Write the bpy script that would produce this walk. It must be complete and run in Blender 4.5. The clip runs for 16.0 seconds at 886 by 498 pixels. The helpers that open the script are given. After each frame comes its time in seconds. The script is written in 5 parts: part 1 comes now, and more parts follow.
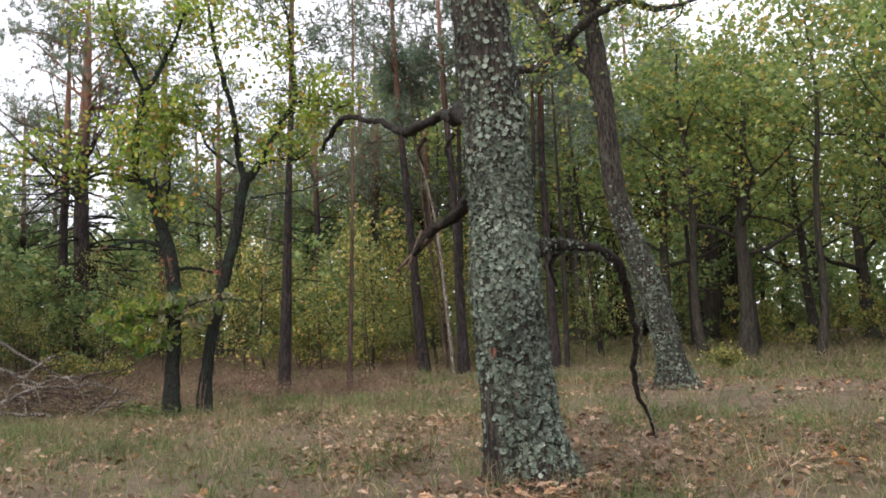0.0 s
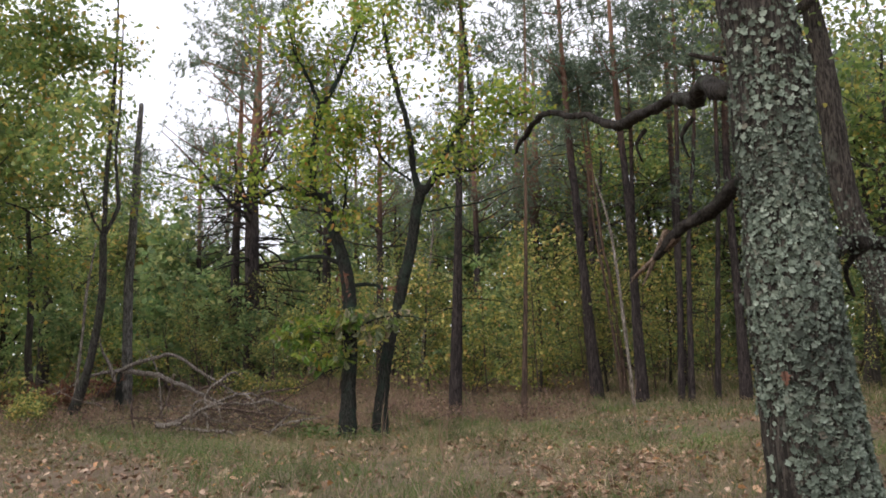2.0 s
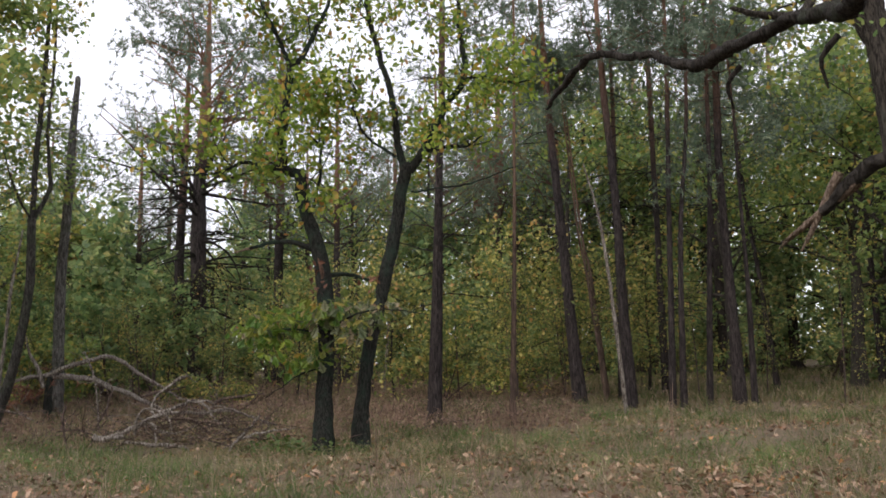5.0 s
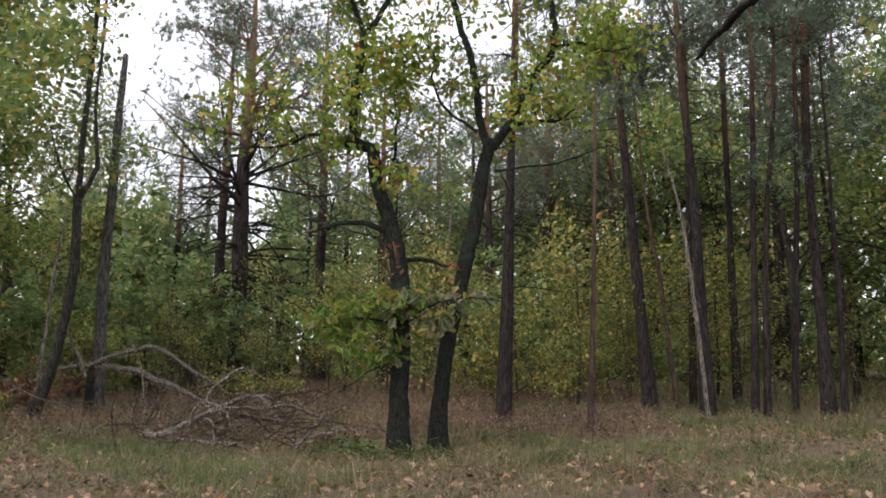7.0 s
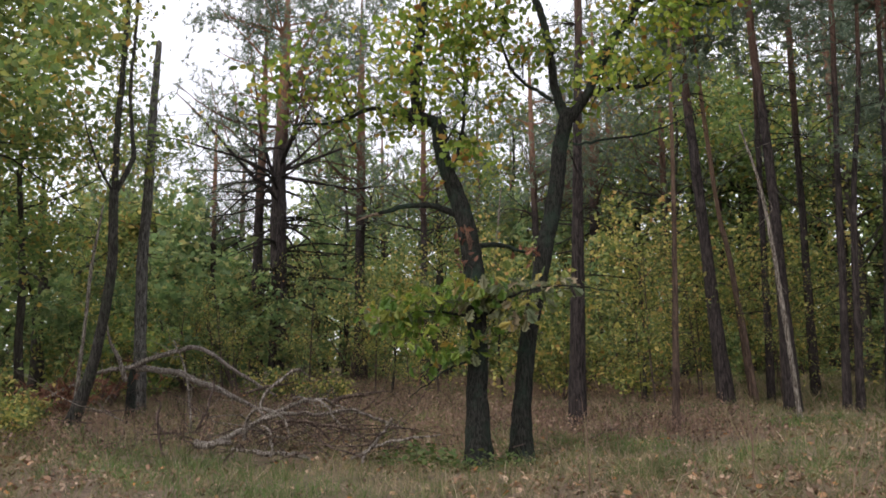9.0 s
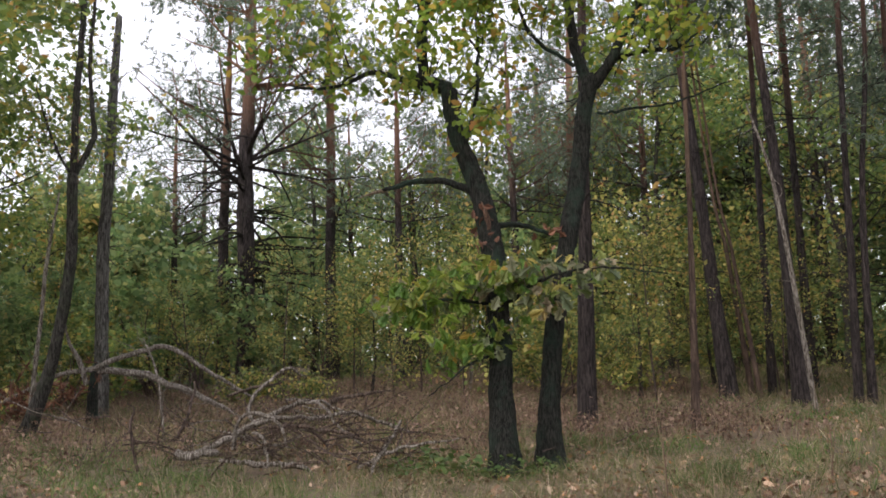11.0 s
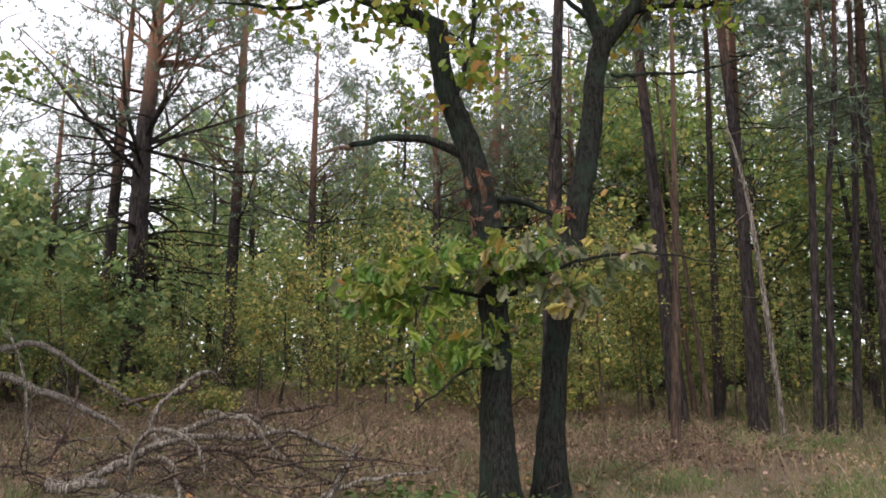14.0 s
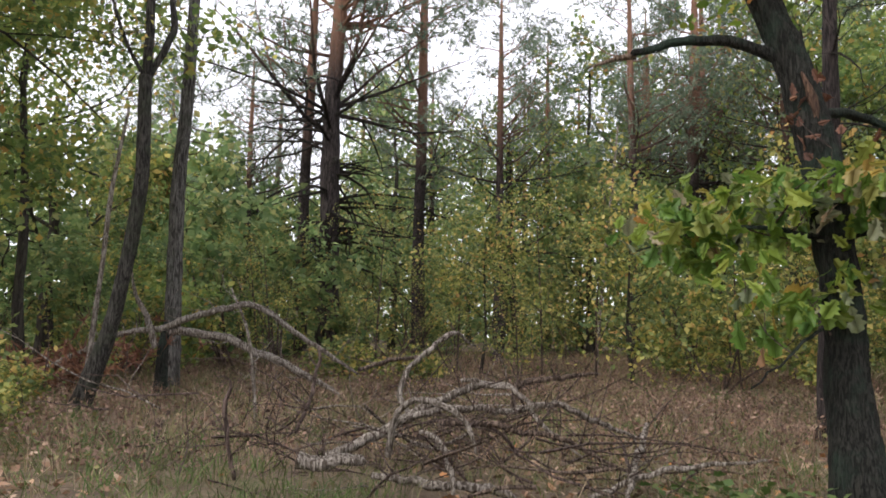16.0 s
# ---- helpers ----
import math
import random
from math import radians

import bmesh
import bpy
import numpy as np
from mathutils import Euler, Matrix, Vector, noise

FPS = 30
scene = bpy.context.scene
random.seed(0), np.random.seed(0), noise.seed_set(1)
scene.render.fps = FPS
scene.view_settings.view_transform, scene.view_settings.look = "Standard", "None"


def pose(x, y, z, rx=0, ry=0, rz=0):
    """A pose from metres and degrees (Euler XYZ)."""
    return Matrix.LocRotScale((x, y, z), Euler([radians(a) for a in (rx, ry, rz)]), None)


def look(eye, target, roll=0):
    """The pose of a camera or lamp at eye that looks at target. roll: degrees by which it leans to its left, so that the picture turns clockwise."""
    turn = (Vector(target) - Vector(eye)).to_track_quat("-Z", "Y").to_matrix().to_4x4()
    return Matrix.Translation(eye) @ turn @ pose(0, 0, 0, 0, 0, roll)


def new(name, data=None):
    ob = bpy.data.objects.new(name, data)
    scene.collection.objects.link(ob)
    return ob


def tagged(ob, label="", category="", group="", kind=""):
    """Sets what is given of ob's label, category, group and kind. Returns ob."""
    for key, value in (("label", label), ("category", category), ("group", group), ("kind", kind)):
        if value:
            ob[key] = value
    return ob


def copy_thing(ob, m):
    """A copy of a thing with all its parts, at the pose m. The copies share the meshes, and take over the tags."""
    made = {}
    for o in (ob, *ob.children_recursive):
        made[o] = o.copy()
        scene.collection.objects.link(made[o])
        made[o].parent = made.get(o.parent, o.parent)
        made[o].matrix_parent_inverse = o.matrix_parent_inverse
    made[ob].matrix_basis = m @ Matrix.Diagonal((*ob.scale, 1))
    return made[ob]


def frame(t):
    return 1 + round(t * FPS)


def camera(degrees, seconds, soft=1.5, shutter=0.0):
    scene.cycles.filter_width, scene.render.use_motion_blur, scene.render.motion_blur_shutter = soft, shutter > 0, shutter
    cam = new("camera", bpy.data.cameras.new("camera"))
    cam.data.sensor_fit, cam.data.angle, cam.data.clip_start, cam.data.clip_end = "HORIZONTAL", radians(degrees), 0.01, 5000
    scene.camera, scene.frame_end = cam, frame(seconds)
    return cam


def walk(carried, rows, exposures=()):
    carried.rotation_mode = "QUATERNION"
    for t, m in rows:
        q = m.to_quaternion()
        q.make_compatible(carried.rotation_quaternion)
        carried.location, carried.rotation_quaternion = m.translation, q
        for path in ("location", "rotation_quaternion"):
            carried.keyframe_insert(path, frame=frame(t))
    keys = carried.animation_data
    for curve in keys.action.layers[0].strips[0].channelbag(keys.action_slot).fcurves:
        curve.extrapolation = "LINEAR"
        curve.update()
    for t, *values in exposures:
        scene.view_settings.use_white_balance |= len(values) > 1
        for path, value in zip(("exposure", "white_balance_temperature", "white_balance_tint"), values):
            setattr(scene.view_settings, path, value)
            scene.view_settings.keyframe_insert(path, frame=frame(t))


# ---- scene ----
cam = camera(58.9, 16.0, 1.75)
PATH = [
    (0, (0.096, 0.25, 1.421), (0.06, 2.235, 1.659), -2.3),
    (0.5, (-0.102, 0.561, 1.402), (-0.319, 2.533, 1.654), -3.0),
    (1, (-0.376, 0.891, 1.369), (-0.651, 2.855, 1.627), -2.5),
    (1.5, (-0.699, 1.166, 1.419), (-0.944, 3.129, 1.717), -1.2),
    (2, (-0.908, 1.497, 1.401), (-1.308, 3.432, 1.711), -1.0),
    (2.5, (-1.169, 1.802, 1.419), (-1.808, 3.671, 1.732), -1.7),
    (3, (-1.483, 2.167, 1.417), (-2.135, 4.026, 1.761), -2.3),
    (3.5, (-1.797, 2.588, 1.457), (-2.247, 4.503, 1.816), -3.3),
    (4, (-1.961, 2.953, 1.467), (-2.256, 4.907, 1.779), -2.8),
    (6.5, (-3.316, 4.746, 1.236), (-3.583, 6.699, 1.574), 0.0),
    (7, (-3.691, 5.117, 1.316), (-4.016, 7.063, 1.64), 0.3),
    (7.5, (-3.961, 5.507, 1.354), (-4.556, 7.391, 1.662), 0.4),
    (8, (-4.203, 5.871, 1.334), (-4.908, 7.716, 1.648), 0.7),
    (8.5, (-4.497, 6.184, 1.354), (-5.005, 8.093, 1.663), 0.5),
    (9, (-4.759, 6.527, 1.379), (-5.155, 8.462, 1.693), -0.6),
    (11.5, (-6.123, 8.186, 1.348), (-6.33, 10.152, 1.648), -2.0),
    (12, (-6.334, 8.543, 1.291), (-6.341, 10.523, 1.574), -1.4),
    (12.5, (-6.527, 8.888, 1.307), (-6.368, 10.862, 1.586), -0.8),
    (13, (-6.686, 9.351, 1.255), (-6.602, 11.329, 1.541), 0.7),
    (13.5, (-6.857, 9.835, 1.281), (-6.906, 11.807, 1.607), 1.9),
    (14, (-7.244, 10.303, 1.284), (-7.267, 12.272, 1.635), 0.3),
    (14.5, (-7.534, 10.71, 1.313), (-7.605, 12.679, 1.658), -1.4),
    (15, (-7.784, 11.176, 1.287), (-8.105, 13.128, 1.58), -0.1),
    (15.5, (-8.143, 11.55, 1.227), (-8.518, 13.496, 1.499), 0.9),
    (16, (-8.587, 11.85, 1.256), (-9.022, 13.784, 1.52), 1.2),
]
walk(cam, [(t, look(eye, target, roll)) for t, eye, target, roll in PATH], [(t, e, 6980, 11) for t, e in ((0, 0.6), (0.5, 0.45), (1, 0.46), (2.5, 0.28), (3, 0.24), (3.5, 0.02), (4, 0.16), (6.5, 0.24), (7, 0.22), (8, 0.15), (9, 0.28), (11.5, 0.46), (12, 0.62), (12.5, 0.6), (13, 0.8), (13.5, 0.74), (14.5, 0.46), (15, 0.56), (15.5, 0.6), (16, 0.6))])


# ---- light ----
world = bpy.data.worlds.new("overcast_sky")
scene.world = world
world.use_nodes = True
wn = world.node_tree
wn.nodes.clear()
SUN_EL, SUN_ROT = radians(40), radians(215)
sky = wn.nodes.new("ShaderNodeTexSky")
sky.sky_type, sky.sun_disc = "NISHITA", False
sky.sun_elevation, sky.sun_rotation = SUN_EL, SUN_ROT
cloud = wn.nodes.new("ShaderNodeMix")          # a closed, nearly white cloud cover over the blue
cloud.data_type = "RGBA"
cloud.inputs["Factor"].default_value = 0.82
cloud.inputs["B"].default_value = (8.6, 8.8, 10.1, 1)
wbg = wn.nodes.new("ShaderNodeBackground")
wbg.inputs["Strength"].default_value = 0.15
wout = wn.nodes.new("ShaderNodeOutputWorld")
wn.links.new(sky.outputs["Color"], cloud.inputs["A"])
wn.links.new(cloud.outputs["Result"], wbg.inputs["Color"])
wn.links.new(wbg.outputs["Background"], wout.inputs["Surface"])
sun = new("sun", bpy.data.lights.new("sun", "SUN"))
sun.data.energy, sun.data.angle, sun.data.color = 1.5, radians(35), (1.0, 0.97, 0.92)
sun.matrix_world = look((0, 0, 30), (0 - 30 * math.sin(SUN_ROT) / math.tan(SUN_EL), -30 * math.cos(SUN_ROT) / math.tan(SUN_EL), 0))


# ---- materials ----
def shader(name, rough=0.85):
    m = bpy.data.materials.new(name)
    m.use_nodes = True
    t = m.node_tree
    b = t.nodes["Principled BSDF"]
    b.inputs["Roughness"].default_value = rough
    b.inputs["Specular IOR Level"].default_value = 0.25
    return m, t, b


def node(t, kind, **values):
    n = t.nodes.new("ShaderNode" + kind)
    for k, v in values.items():
        n.inputs[k.replace("_", " ")].default_value = v
    return n


def ramp(t, fac, stops):
    r = t.nodes.new("ShaderNodeValToRGB")
    e = r.color_ramp.elements
    while len(e) < len(stops):
        e.new(0.5)
    for el, (at, col) in zip(e, stops):
        el.position, el.color = at, (*col, 1)
    t.links.new(fac, r.inputs["Fac"])
    return r.outputs["Color"]


def coords(t, scale):
    c = t.nodes.new("ShaderNodeTexCoord")
    m = t.nodes.new("ShaderNodeMapping")
    m.inputs["Scale"].default_value = scale
    t.links.new(c.outputs["Object"], m.inputs["Vector"])
    return m.outputs["Vector"], c.outputs["Object"]


def mixed(t, fac, a, b):
    n = t.nodes.new("ShaderNodeMix")
    n.data_type = "RGBA"
    for sock, v in (("Factor", fac), ("A", a), ("B", b)):
        if isinstance(v, (tuple, float)):
            n.inputs[sock].default_value = (*v, 1) if isinstance(v, tuple) else v
        else:
            t.links.new(v, n.inputs[sock])
    return n.outputs["Result"]


def bark(name, dark, light, moss=None, moss_at=0.5, scale=9.0, upper=None, upper_at=(5.0, 9.0), relief=0.02):
    """Furrowed bark, long in the grain; moss or lichen in patches; thin bright bark higher up, as on pines."""
    m, t, b = shader(name, 0.9)
    v, raw = coords(t, (scale, scale, scale * 0.36))
    big = node(t, "TexNoise", Scale=1.2, Detail=8.0, Roughness=0.65)
    fine = node(t, "TexNoise", Scale=7.0, Detail=6.0, Roughness=0.7)
    for n in (big, fine):
        t.links.new(v, n.inputs["Vector"])
    long_v, _ = coords(t, (scale * 1.5, scale * 1.5, scale * 0.22))
    grain = node(t, "TexNoise", Scale=1.0, Detail=5.0, Roughness=0.6, Distortion=0.8)
    t.links.new(long_v, grain.inputs["Vector"])
    ridge = ramp(t, grain.outputs["Fac"], [(0.42, (0, 0, 0)), (0.60, (1, 1, 1))])
    col = mixed(t, ridge, dark, light)
    col = mixed(t, ramp(t, fine.outputs["Fac"], [(0.35, (0, 0, 0)), (0.7, (0.55, 0.55, 0.55))]), col, tuple(0.45 * c for c in dark))
    if upper:
        sep = t.nodes.new("ShaderNodeSeparateXYZ")
        t.links.new(raw, sep.inputs["Vector"])
        wob = t.nodes.new("ShaderNodeMath")
        wob.operation = "MULTIPLY_ADD"
        t.links.new(big.outputs["Fac"], wob.inputs[0])
        wob.inputs[1].default_value = 3.0
        t.links.new(sep.outputs["Z"], wob.inputs[2])
        rng = t.nodes.new("ShaderNodeMapRange")
        rng.inputs["From Min"].default_value, rng.inputs["From Max"].default_value = upper_at[0] + 1.5, upper_at[1] + 1.5
        t.links.new(wob.outputs[0], rng.inputs["Value"])
        flake = ramp(t, fine.outputs["Fac"], [(0.3, tuple(0.6 * c for c in upper)), (0.65, upper)])
        col = mixed(t, rng.outputs["Result"], col, flake)
    if moss:
        patch = node(t, "TexNoise", Scale=1.9, Detail=7.0, Roughness=0.7)
        t.links.new(raw, patch.inputs["Vector"])
        col = mixed(t, ramp(t, patch.outputs["Fac"], [(moss_at, (0, 0, 0)), (moss_at + 0.16, (0.85, 0.85, 0.85))]), col,
                    mixed(t, fine.outputs["Fac"], tuple(0.5 * c for c in moss), moss))
    t.links.new(col, b.inputs["Base Color"])
    bump = node(t, "Bump", Strength=0.9, Distance=relief)
    hm = t.nodes.new("ShaderNodeMath")
    hm.operation = "MULTIPLY_ADD"
    t.links.new(fine.outputs["Fac"], hm.inputs[0])
    hm.inputs[1].default_value = 0.5
    t.links.new(ridge, hm.inputs[2])
    t.links.new(hm.outputs[0], bump.inputs["Height"])
    t.links.new(bump.outputs["Normal"], b.inputs["Normal"])
    return m


def leafy(name, stops, passing=0.45, rough=0.55, per_object=False):
    """Thin leaves: each takes a colour of its own and lets part of the light through."""
    m, t, b = shader(name, rough)
    b.inputs["Specular IOR Level"].default_value = 0.5
    if per_object:
        r = t.nodes.new("ShaderNodeObjectInfo").outputs["Random"]
    else:
        r = t.nodes.new("ShaderNodeNewGeometry").outputs["Random Per Island"]
    col = ramp(t, r, stops)
    v, raw = coords(t, (1, 1, 1))
    # clump-sized value noise: paints brighter sunlit masses and darker interiors into the colour
    n = node(t, "TexNoise", Scale=0.9, Detail=3.0)
    t.links.new(raw, n.inputs["Vector"])
    hue = node(t, "HueSaturation")
    val = t.nodes.new("ShaderNodeMapRange")
    val.inputs["From Min"].default_value, val.inputs["From Max"].default_value = 0.3, 0.7
    val.inputs["To Min"].default_value, val.inputs["To Max"].default_value = 0.5, 1.55
    t.links.new(n.outputs["Fac"], val.inputs["Value"])
    t.links.new(val.outputs["Result"], hue.inputs["Value"])
    t.links.new(col, hue.inputs["Color"])
    t.links.new(hue.outputs["Color"], b.inputs["Base Color"])
    tr = t.nodes.new("ShaderNodeBsdfTranslucent")
    t.links.new(hue.outputs["Color"], tr.inputs["Color"])
    mx = t.nodes.new("ShaderNodeMixShader")
    mx.inputs["Fac"].default_value = passing
    out = t.nodes["Material Output"]
    t.links.new(b.outputs["BSDF"], mx.inputs[1])
    t.links.new(tr.outputs["BSDF"], mx.inputs[2])
    t.links.new(mx.outputs["Shader"], out.inputs["Surface"])
    return m


def soil():
    m, t, b = shader("forest_floor", 0.95)
    v, raw = coords(t, (1, 1, 1))
    a = node(t, "TexNoise", Scale=0.35, Detail=6.0, Roughness=0.6)
    c = node(t, "TexNoise", Scale=14.0, Detail=8.0, Roughness=0.75)
    d = node(t, "TexVoronoi", Scale=17.0)
    for n in (a, c, d):
        t.links.new(raw, n.inputs["Vector"])
    col = ramp(t, c.outputs["Fac"], [(0.34, (0.06, 0.044, 0.031)), (0.52, (0.20, 0.148, 0.108)), (0.7, (0.37, 0.285, 0.215))])
    green = mixed(t, c.outputs["Fac"], (0.04, 0.055, 0.022), (0.20, 0.21, 0.09))
    col = mixed(t, ramp(t, a.outputs["Fac"], [(0.45, (0, 0, 0)), (0.62, (0.7, 0.7, 0.7))]), col, green)
    e = node(t, "TexNoise", Scale=1.7, Detail=7.0, Roughness=0.65)
    t.links.new(raw, e.inputs["Vector"])
    mould = mixed(t, c.outputs["Fac"], (0.022, 0.016, 0.012), (0.11, 0.08, 0.055))
    col = mixed(t, ramp(t, e.outputs["Fac"], [(0.46, (0, 0, 0)), (0.62, (0.75, 0.75, 0.75))]), col, mould)
    col = mixed(t, 0.25, col, mixed(t, d.outputs["Color"], (0.16, 0.10, 0.07), (0.30, 0.22, 0.16)))
    t.links.new(col, b.inputs["Base Color"])
    bump = node(t, "Bump", Strength=1.0, Distance=0.05)
    t.links.new(c.outputs["Fac"], bump.inputs["Height"])
    t.links.new(bump.outputs["Normal"], b.inputs["Normal"])
    return m


M_OAK = bark("oak_bark", (0.016, 0.013, 0.011), (0.062, 0.053, 0.045), (0.075, 0.09, 0.06), 0.56, 24)
M_OAKNEAR = bark("lichened_oak_bark", (0.022, 0.018, 0.015), (0.12, 0.102, 0.087), (0.17, 0.195, 0.155), 0.58, 22, relief=0.03)
M_OAKPAIR = bark("algae_green_oak_bark", (0.008, 0.008, 0.007), (0.056, 0.056, 0.048), (0.042, 0.076, 0.054), 0.47, 32, relief=0.035)
M_FAROAK = bark("shaded_oak_bark", (0.028, 0.024, 0.020), (0.085, 0.074, 0.062), (0.07, 0.09, 0.05), 0.55, 12)
M_PINE = bark("pine_bark", (0.020, 0.016, 0.016), (0.098, 0.078, 0.076), None, scale=16, upper=(0.33, 0.18, 0.125), upper_at=(8.5, 14.0), relief=0.03)
M_BIGPINE = bark("old_pine_bark", (0.020, 0.016, 0.016), (0.10, 0.08, 0.078), None, scale=11, upper=(0.36, 0.19, 0.125), upper_at=(11.5, 15.5), relief=0.04)
M_POLE = bark("thin_pine_bark", (0.06, 0.04, 0.033), (0.19, 0.13, 0.10), None, scale=14, upper=(0.22, 0.14, 0.095), upper_at=(4.0, 9.0))
M_BIRCH = bark("old_birch_bark", (0.04, 0.036, 0.033), (0.24, 0.23, 0.215), (0.085, 0.10, 0.07), 0.52, 18)
M_DARKBIRCH = bark("dark_birch_bark", (0.018, 0.016, 0.014), (0.12, 0.112, 0.10), (0.06, 0.075, 0.045), 0.5, 22)
M_DEAD = bark("weathered_dead_wood", (0.09, 0.07, 0.055), (0.50, 0.445, 0.39), None, scale=26)
M_BROWNWOOD = bark("brown_dead_branch", (0.045, 0.03, 0.024), (0.29, 0.215, 0.17), None, scale=26)
M_TWIG = bark("dark_twig_bark", (0.05, 0.035, 0.03), (0.21, 0.15, 0.13), None, scale=25)
M_BROKEN = bark("splintered_pale_wood", (0.13, 0.09, 0.065), (0.38, 0.285, 0.215), None, scale=30)
M_TORN = bark("torn_reddish_bark", (0.06, 0.035, 0.026), (0.24, 0.145, 0.10), None, scale=30)
M_LICHEN = leafy("grey_green_lichen", [(0.0, (0.05, 0.06, 0.047)), (0.3, (0.105, 0.135, 0.105)), (0.75, (0.185, 0.225, 0.18)), (0.94, (0.27, 0.31, 0.255)), (1.0, (0.12, 0.105, 0.08))], 0.08, 0.95)
GREEN = [(0.0, (0.10, 0.17, 0.055)), (0.4, (0.185, 0.27, 0.08)), (0.74, (0.285, 0.345, 0.105)), (0.91, (0.407, 0.381, 0.0979)), (0.98, (0.515, 0.348, 0.0979)), (1.0, (0.435, 0.214, 0.07))]
M_LEAF = leafy("oak_leaves", GREEN, 0.55, 0.45)
M_LEAFPAIR = leafy("bright_oak_leaves", [(0.0, (0.108, 0.184, 0.0308)), (0.5, (0.216, 0.313, 0.0495)), (0.8, (0.367, 0.41, 0.0825)), (0.93, (0.454, 0.335, 0.066)), (1.0, (0.389, 0.173, 0.055))], 0.55)
M_LEAFBIG = leafy("turning_oak_leaf", [(0.0, (0.10, 0.21, 0.045)), (0.5, (0.19, 0.33, 0.06)), (0.78, (0.30, 0.41, 0.09)), (0.91, (0.42, 0.40, 0.14)), (0.97, (0.46, 0.32, 0.13)), (1.0, (0.30, 0.16, 0.09))], 0.55, 0.4, per_object=True)
M_DULLBIG = leafy("dull_oak_leaf", [(0.0, (0.12, 0.16, 0.08)), (0.45, (0.22, 0.26, 0.14)), (0.75, (0.34, 0.34, 0.21)), (0.9, (0.44, 0.36, 0.24)), (1.0, (0.30, 0.17, 0.10))], 0.45, 0.4, per_object=True)
M_SHRUB = leafy("yellowing_shrub_leaves", [(0.0, (0.086, 0.134, 0.0444)), (0.4, (0.186, 0.233, 0.0665)), (0.7, (0.358, 0.36, 0.103)), (0.9, (0.603, 0.494, 0.162)), (1.0, (0.544, 0.297, 0.119))], 0.5)
# distance haze is put into this leaf colour: paler and bluer than M_LEAF
M_FARLEAF = leafy("hazed_foliage", [(0.0, (0.12, 0.20, 0.085)), (0.45, (0.215, 0.31, 0.13)), (0.8, (0.34, 0.41, 0.17)), (1.0, (0.53, 0.47, 0.20))], 0.6)
# grey-green needles, lightened in colour to carry the haze over the pines
M_NEEDLE = leafy("pine_needles", [(0.0, (0.085, 0.13, 0.09)), (0.6, (0.16, 0.215, 0.15)), (1.0, (0.25, 0.29, 0.20))], 0.45, 0.6)
M_GRASS = leafy("dry_grass", [(0.0, (0.0693, 0.107, 0.0297)), (0.35, (0.134, 0.15, 0.0495)), (0.6, (0.218, 0.18, 0.099)), (0.85, (0.317, 0.243, 0.158)), (1.0, (0.455, 0.369, 0.267))], 0.35, 0.8)
M_LITTER = leafy("fallen_oak_leaves", [(0.0, (0.08, 0.045, 0.028)), (0.35, (0.18, 0.10, 0.06)), (0.65, (0.31, 0.19, 0.12)), (0.88, (0.43, 0.31, 0.225)), (1.0, (0.46, 0.19, 0.055))], 0.15, 0.75)
M_STEM = leafy("dry_brown_undergrowth", [(0.0, (0.08, 0.048, 0.035)), (0.5, (0.20, 0.125, 0.092)), (0.85, (0.36, 0.24, 0.18)), (1.0, (0.19, 0.18, 0.07))], 0.2, 0.85)
M_FRESH = leafy("fresh_green_grass", [(0.0, (0.05, 0.10, 0.025)), (0.6, (0.10, 0.17, 0.045)), (1.0, (0.19, 0.22, 0.08))], 0.35, 0.7)
M_HERB = leafy("green_herb_leaves", [(0.0, (0.05, 0.10, 0.025)), (0.6, (0.10, 0.16, 0.04)), (1.0, (0.17, 0.20, 0.06))], 0.4)
M_REDNEEDLE = leafy("rust_brown_dead_twigs", [(0.0, (0.10, 0.045, 0.03)), (0.6, (0.20, 0.09, 0.055)), (1.0, (0.30, 0.16, 0.10))], 0.2, 0.85)
M_SOIL = soil()


# ---- building tools ----
rng = np.random.default_rng(7)


def height(x, y):
    """The ground's height: level where the path goes, rising gently into the wood, with a low swell."""
    return 0.040 * np.minimum(3 * np.log1p(np.exp(np.minimum((np.asarray(y, float) - 23) / 3, 30))), 60) + 0.3 * np.exp(-((np.asarray(x, float) - 6) ** 2 + (np.asarray(y, float) - 17) ** 2) / 50) - 0.11 * np.exp(-((np.asarray(x, float) + 7) ** 2 + (np.asarray(y, float) - 20.5) ** 2) / 40)


def mesh_of(name, verts, faces):
    """A mesh from an array of points and one of faces with equally many corners."""
    verts, faces = np.asarray(verts, np.float32), np.asarray(faces, np.int32)
    me = bpy.data.meshes.new(name)
    me.vertices.add(len(verts))
    me.vertices.foreach_set("co", verts.ravel())
    n, k = faces.shape
    me.loops.add(n * k)
    me.loops.foreach_set("vertex_index", faces.ravel())
    me.polygons.add(n)
    me.polygons.foreach_set("loop_start", np.arange(0, n * k, k, dtype=np.int32))
    me.update(calc_edges=True)
    return me


def part(name, geo, material, parent=None, label="", smooth=True):
    me = mesh_of(name, *geo)
    me.materials.append(material)
    if smooth:
        me.polygons.foreach_set("use_smooth", np.ones(len(me.polygons), bool))
    ob = new(name, me)
    ob.parent = parent
    if label:
        ob["label"] = label
    return ob


def thing(name, at, label, category, group=""):
    ob = new(name)
    ob.location = at
    ob.empty_display_size = 0.3
    return tagged(ob, label, category, group)


def joined(geos):
    vs, fs, n = [], [], 0
    for v, f in geos:
        vs.append(v)
        fs.append(np.asarray(f) + n)
        n += len(v)
    return np.concatenate(vs), np.concatenate(fs)


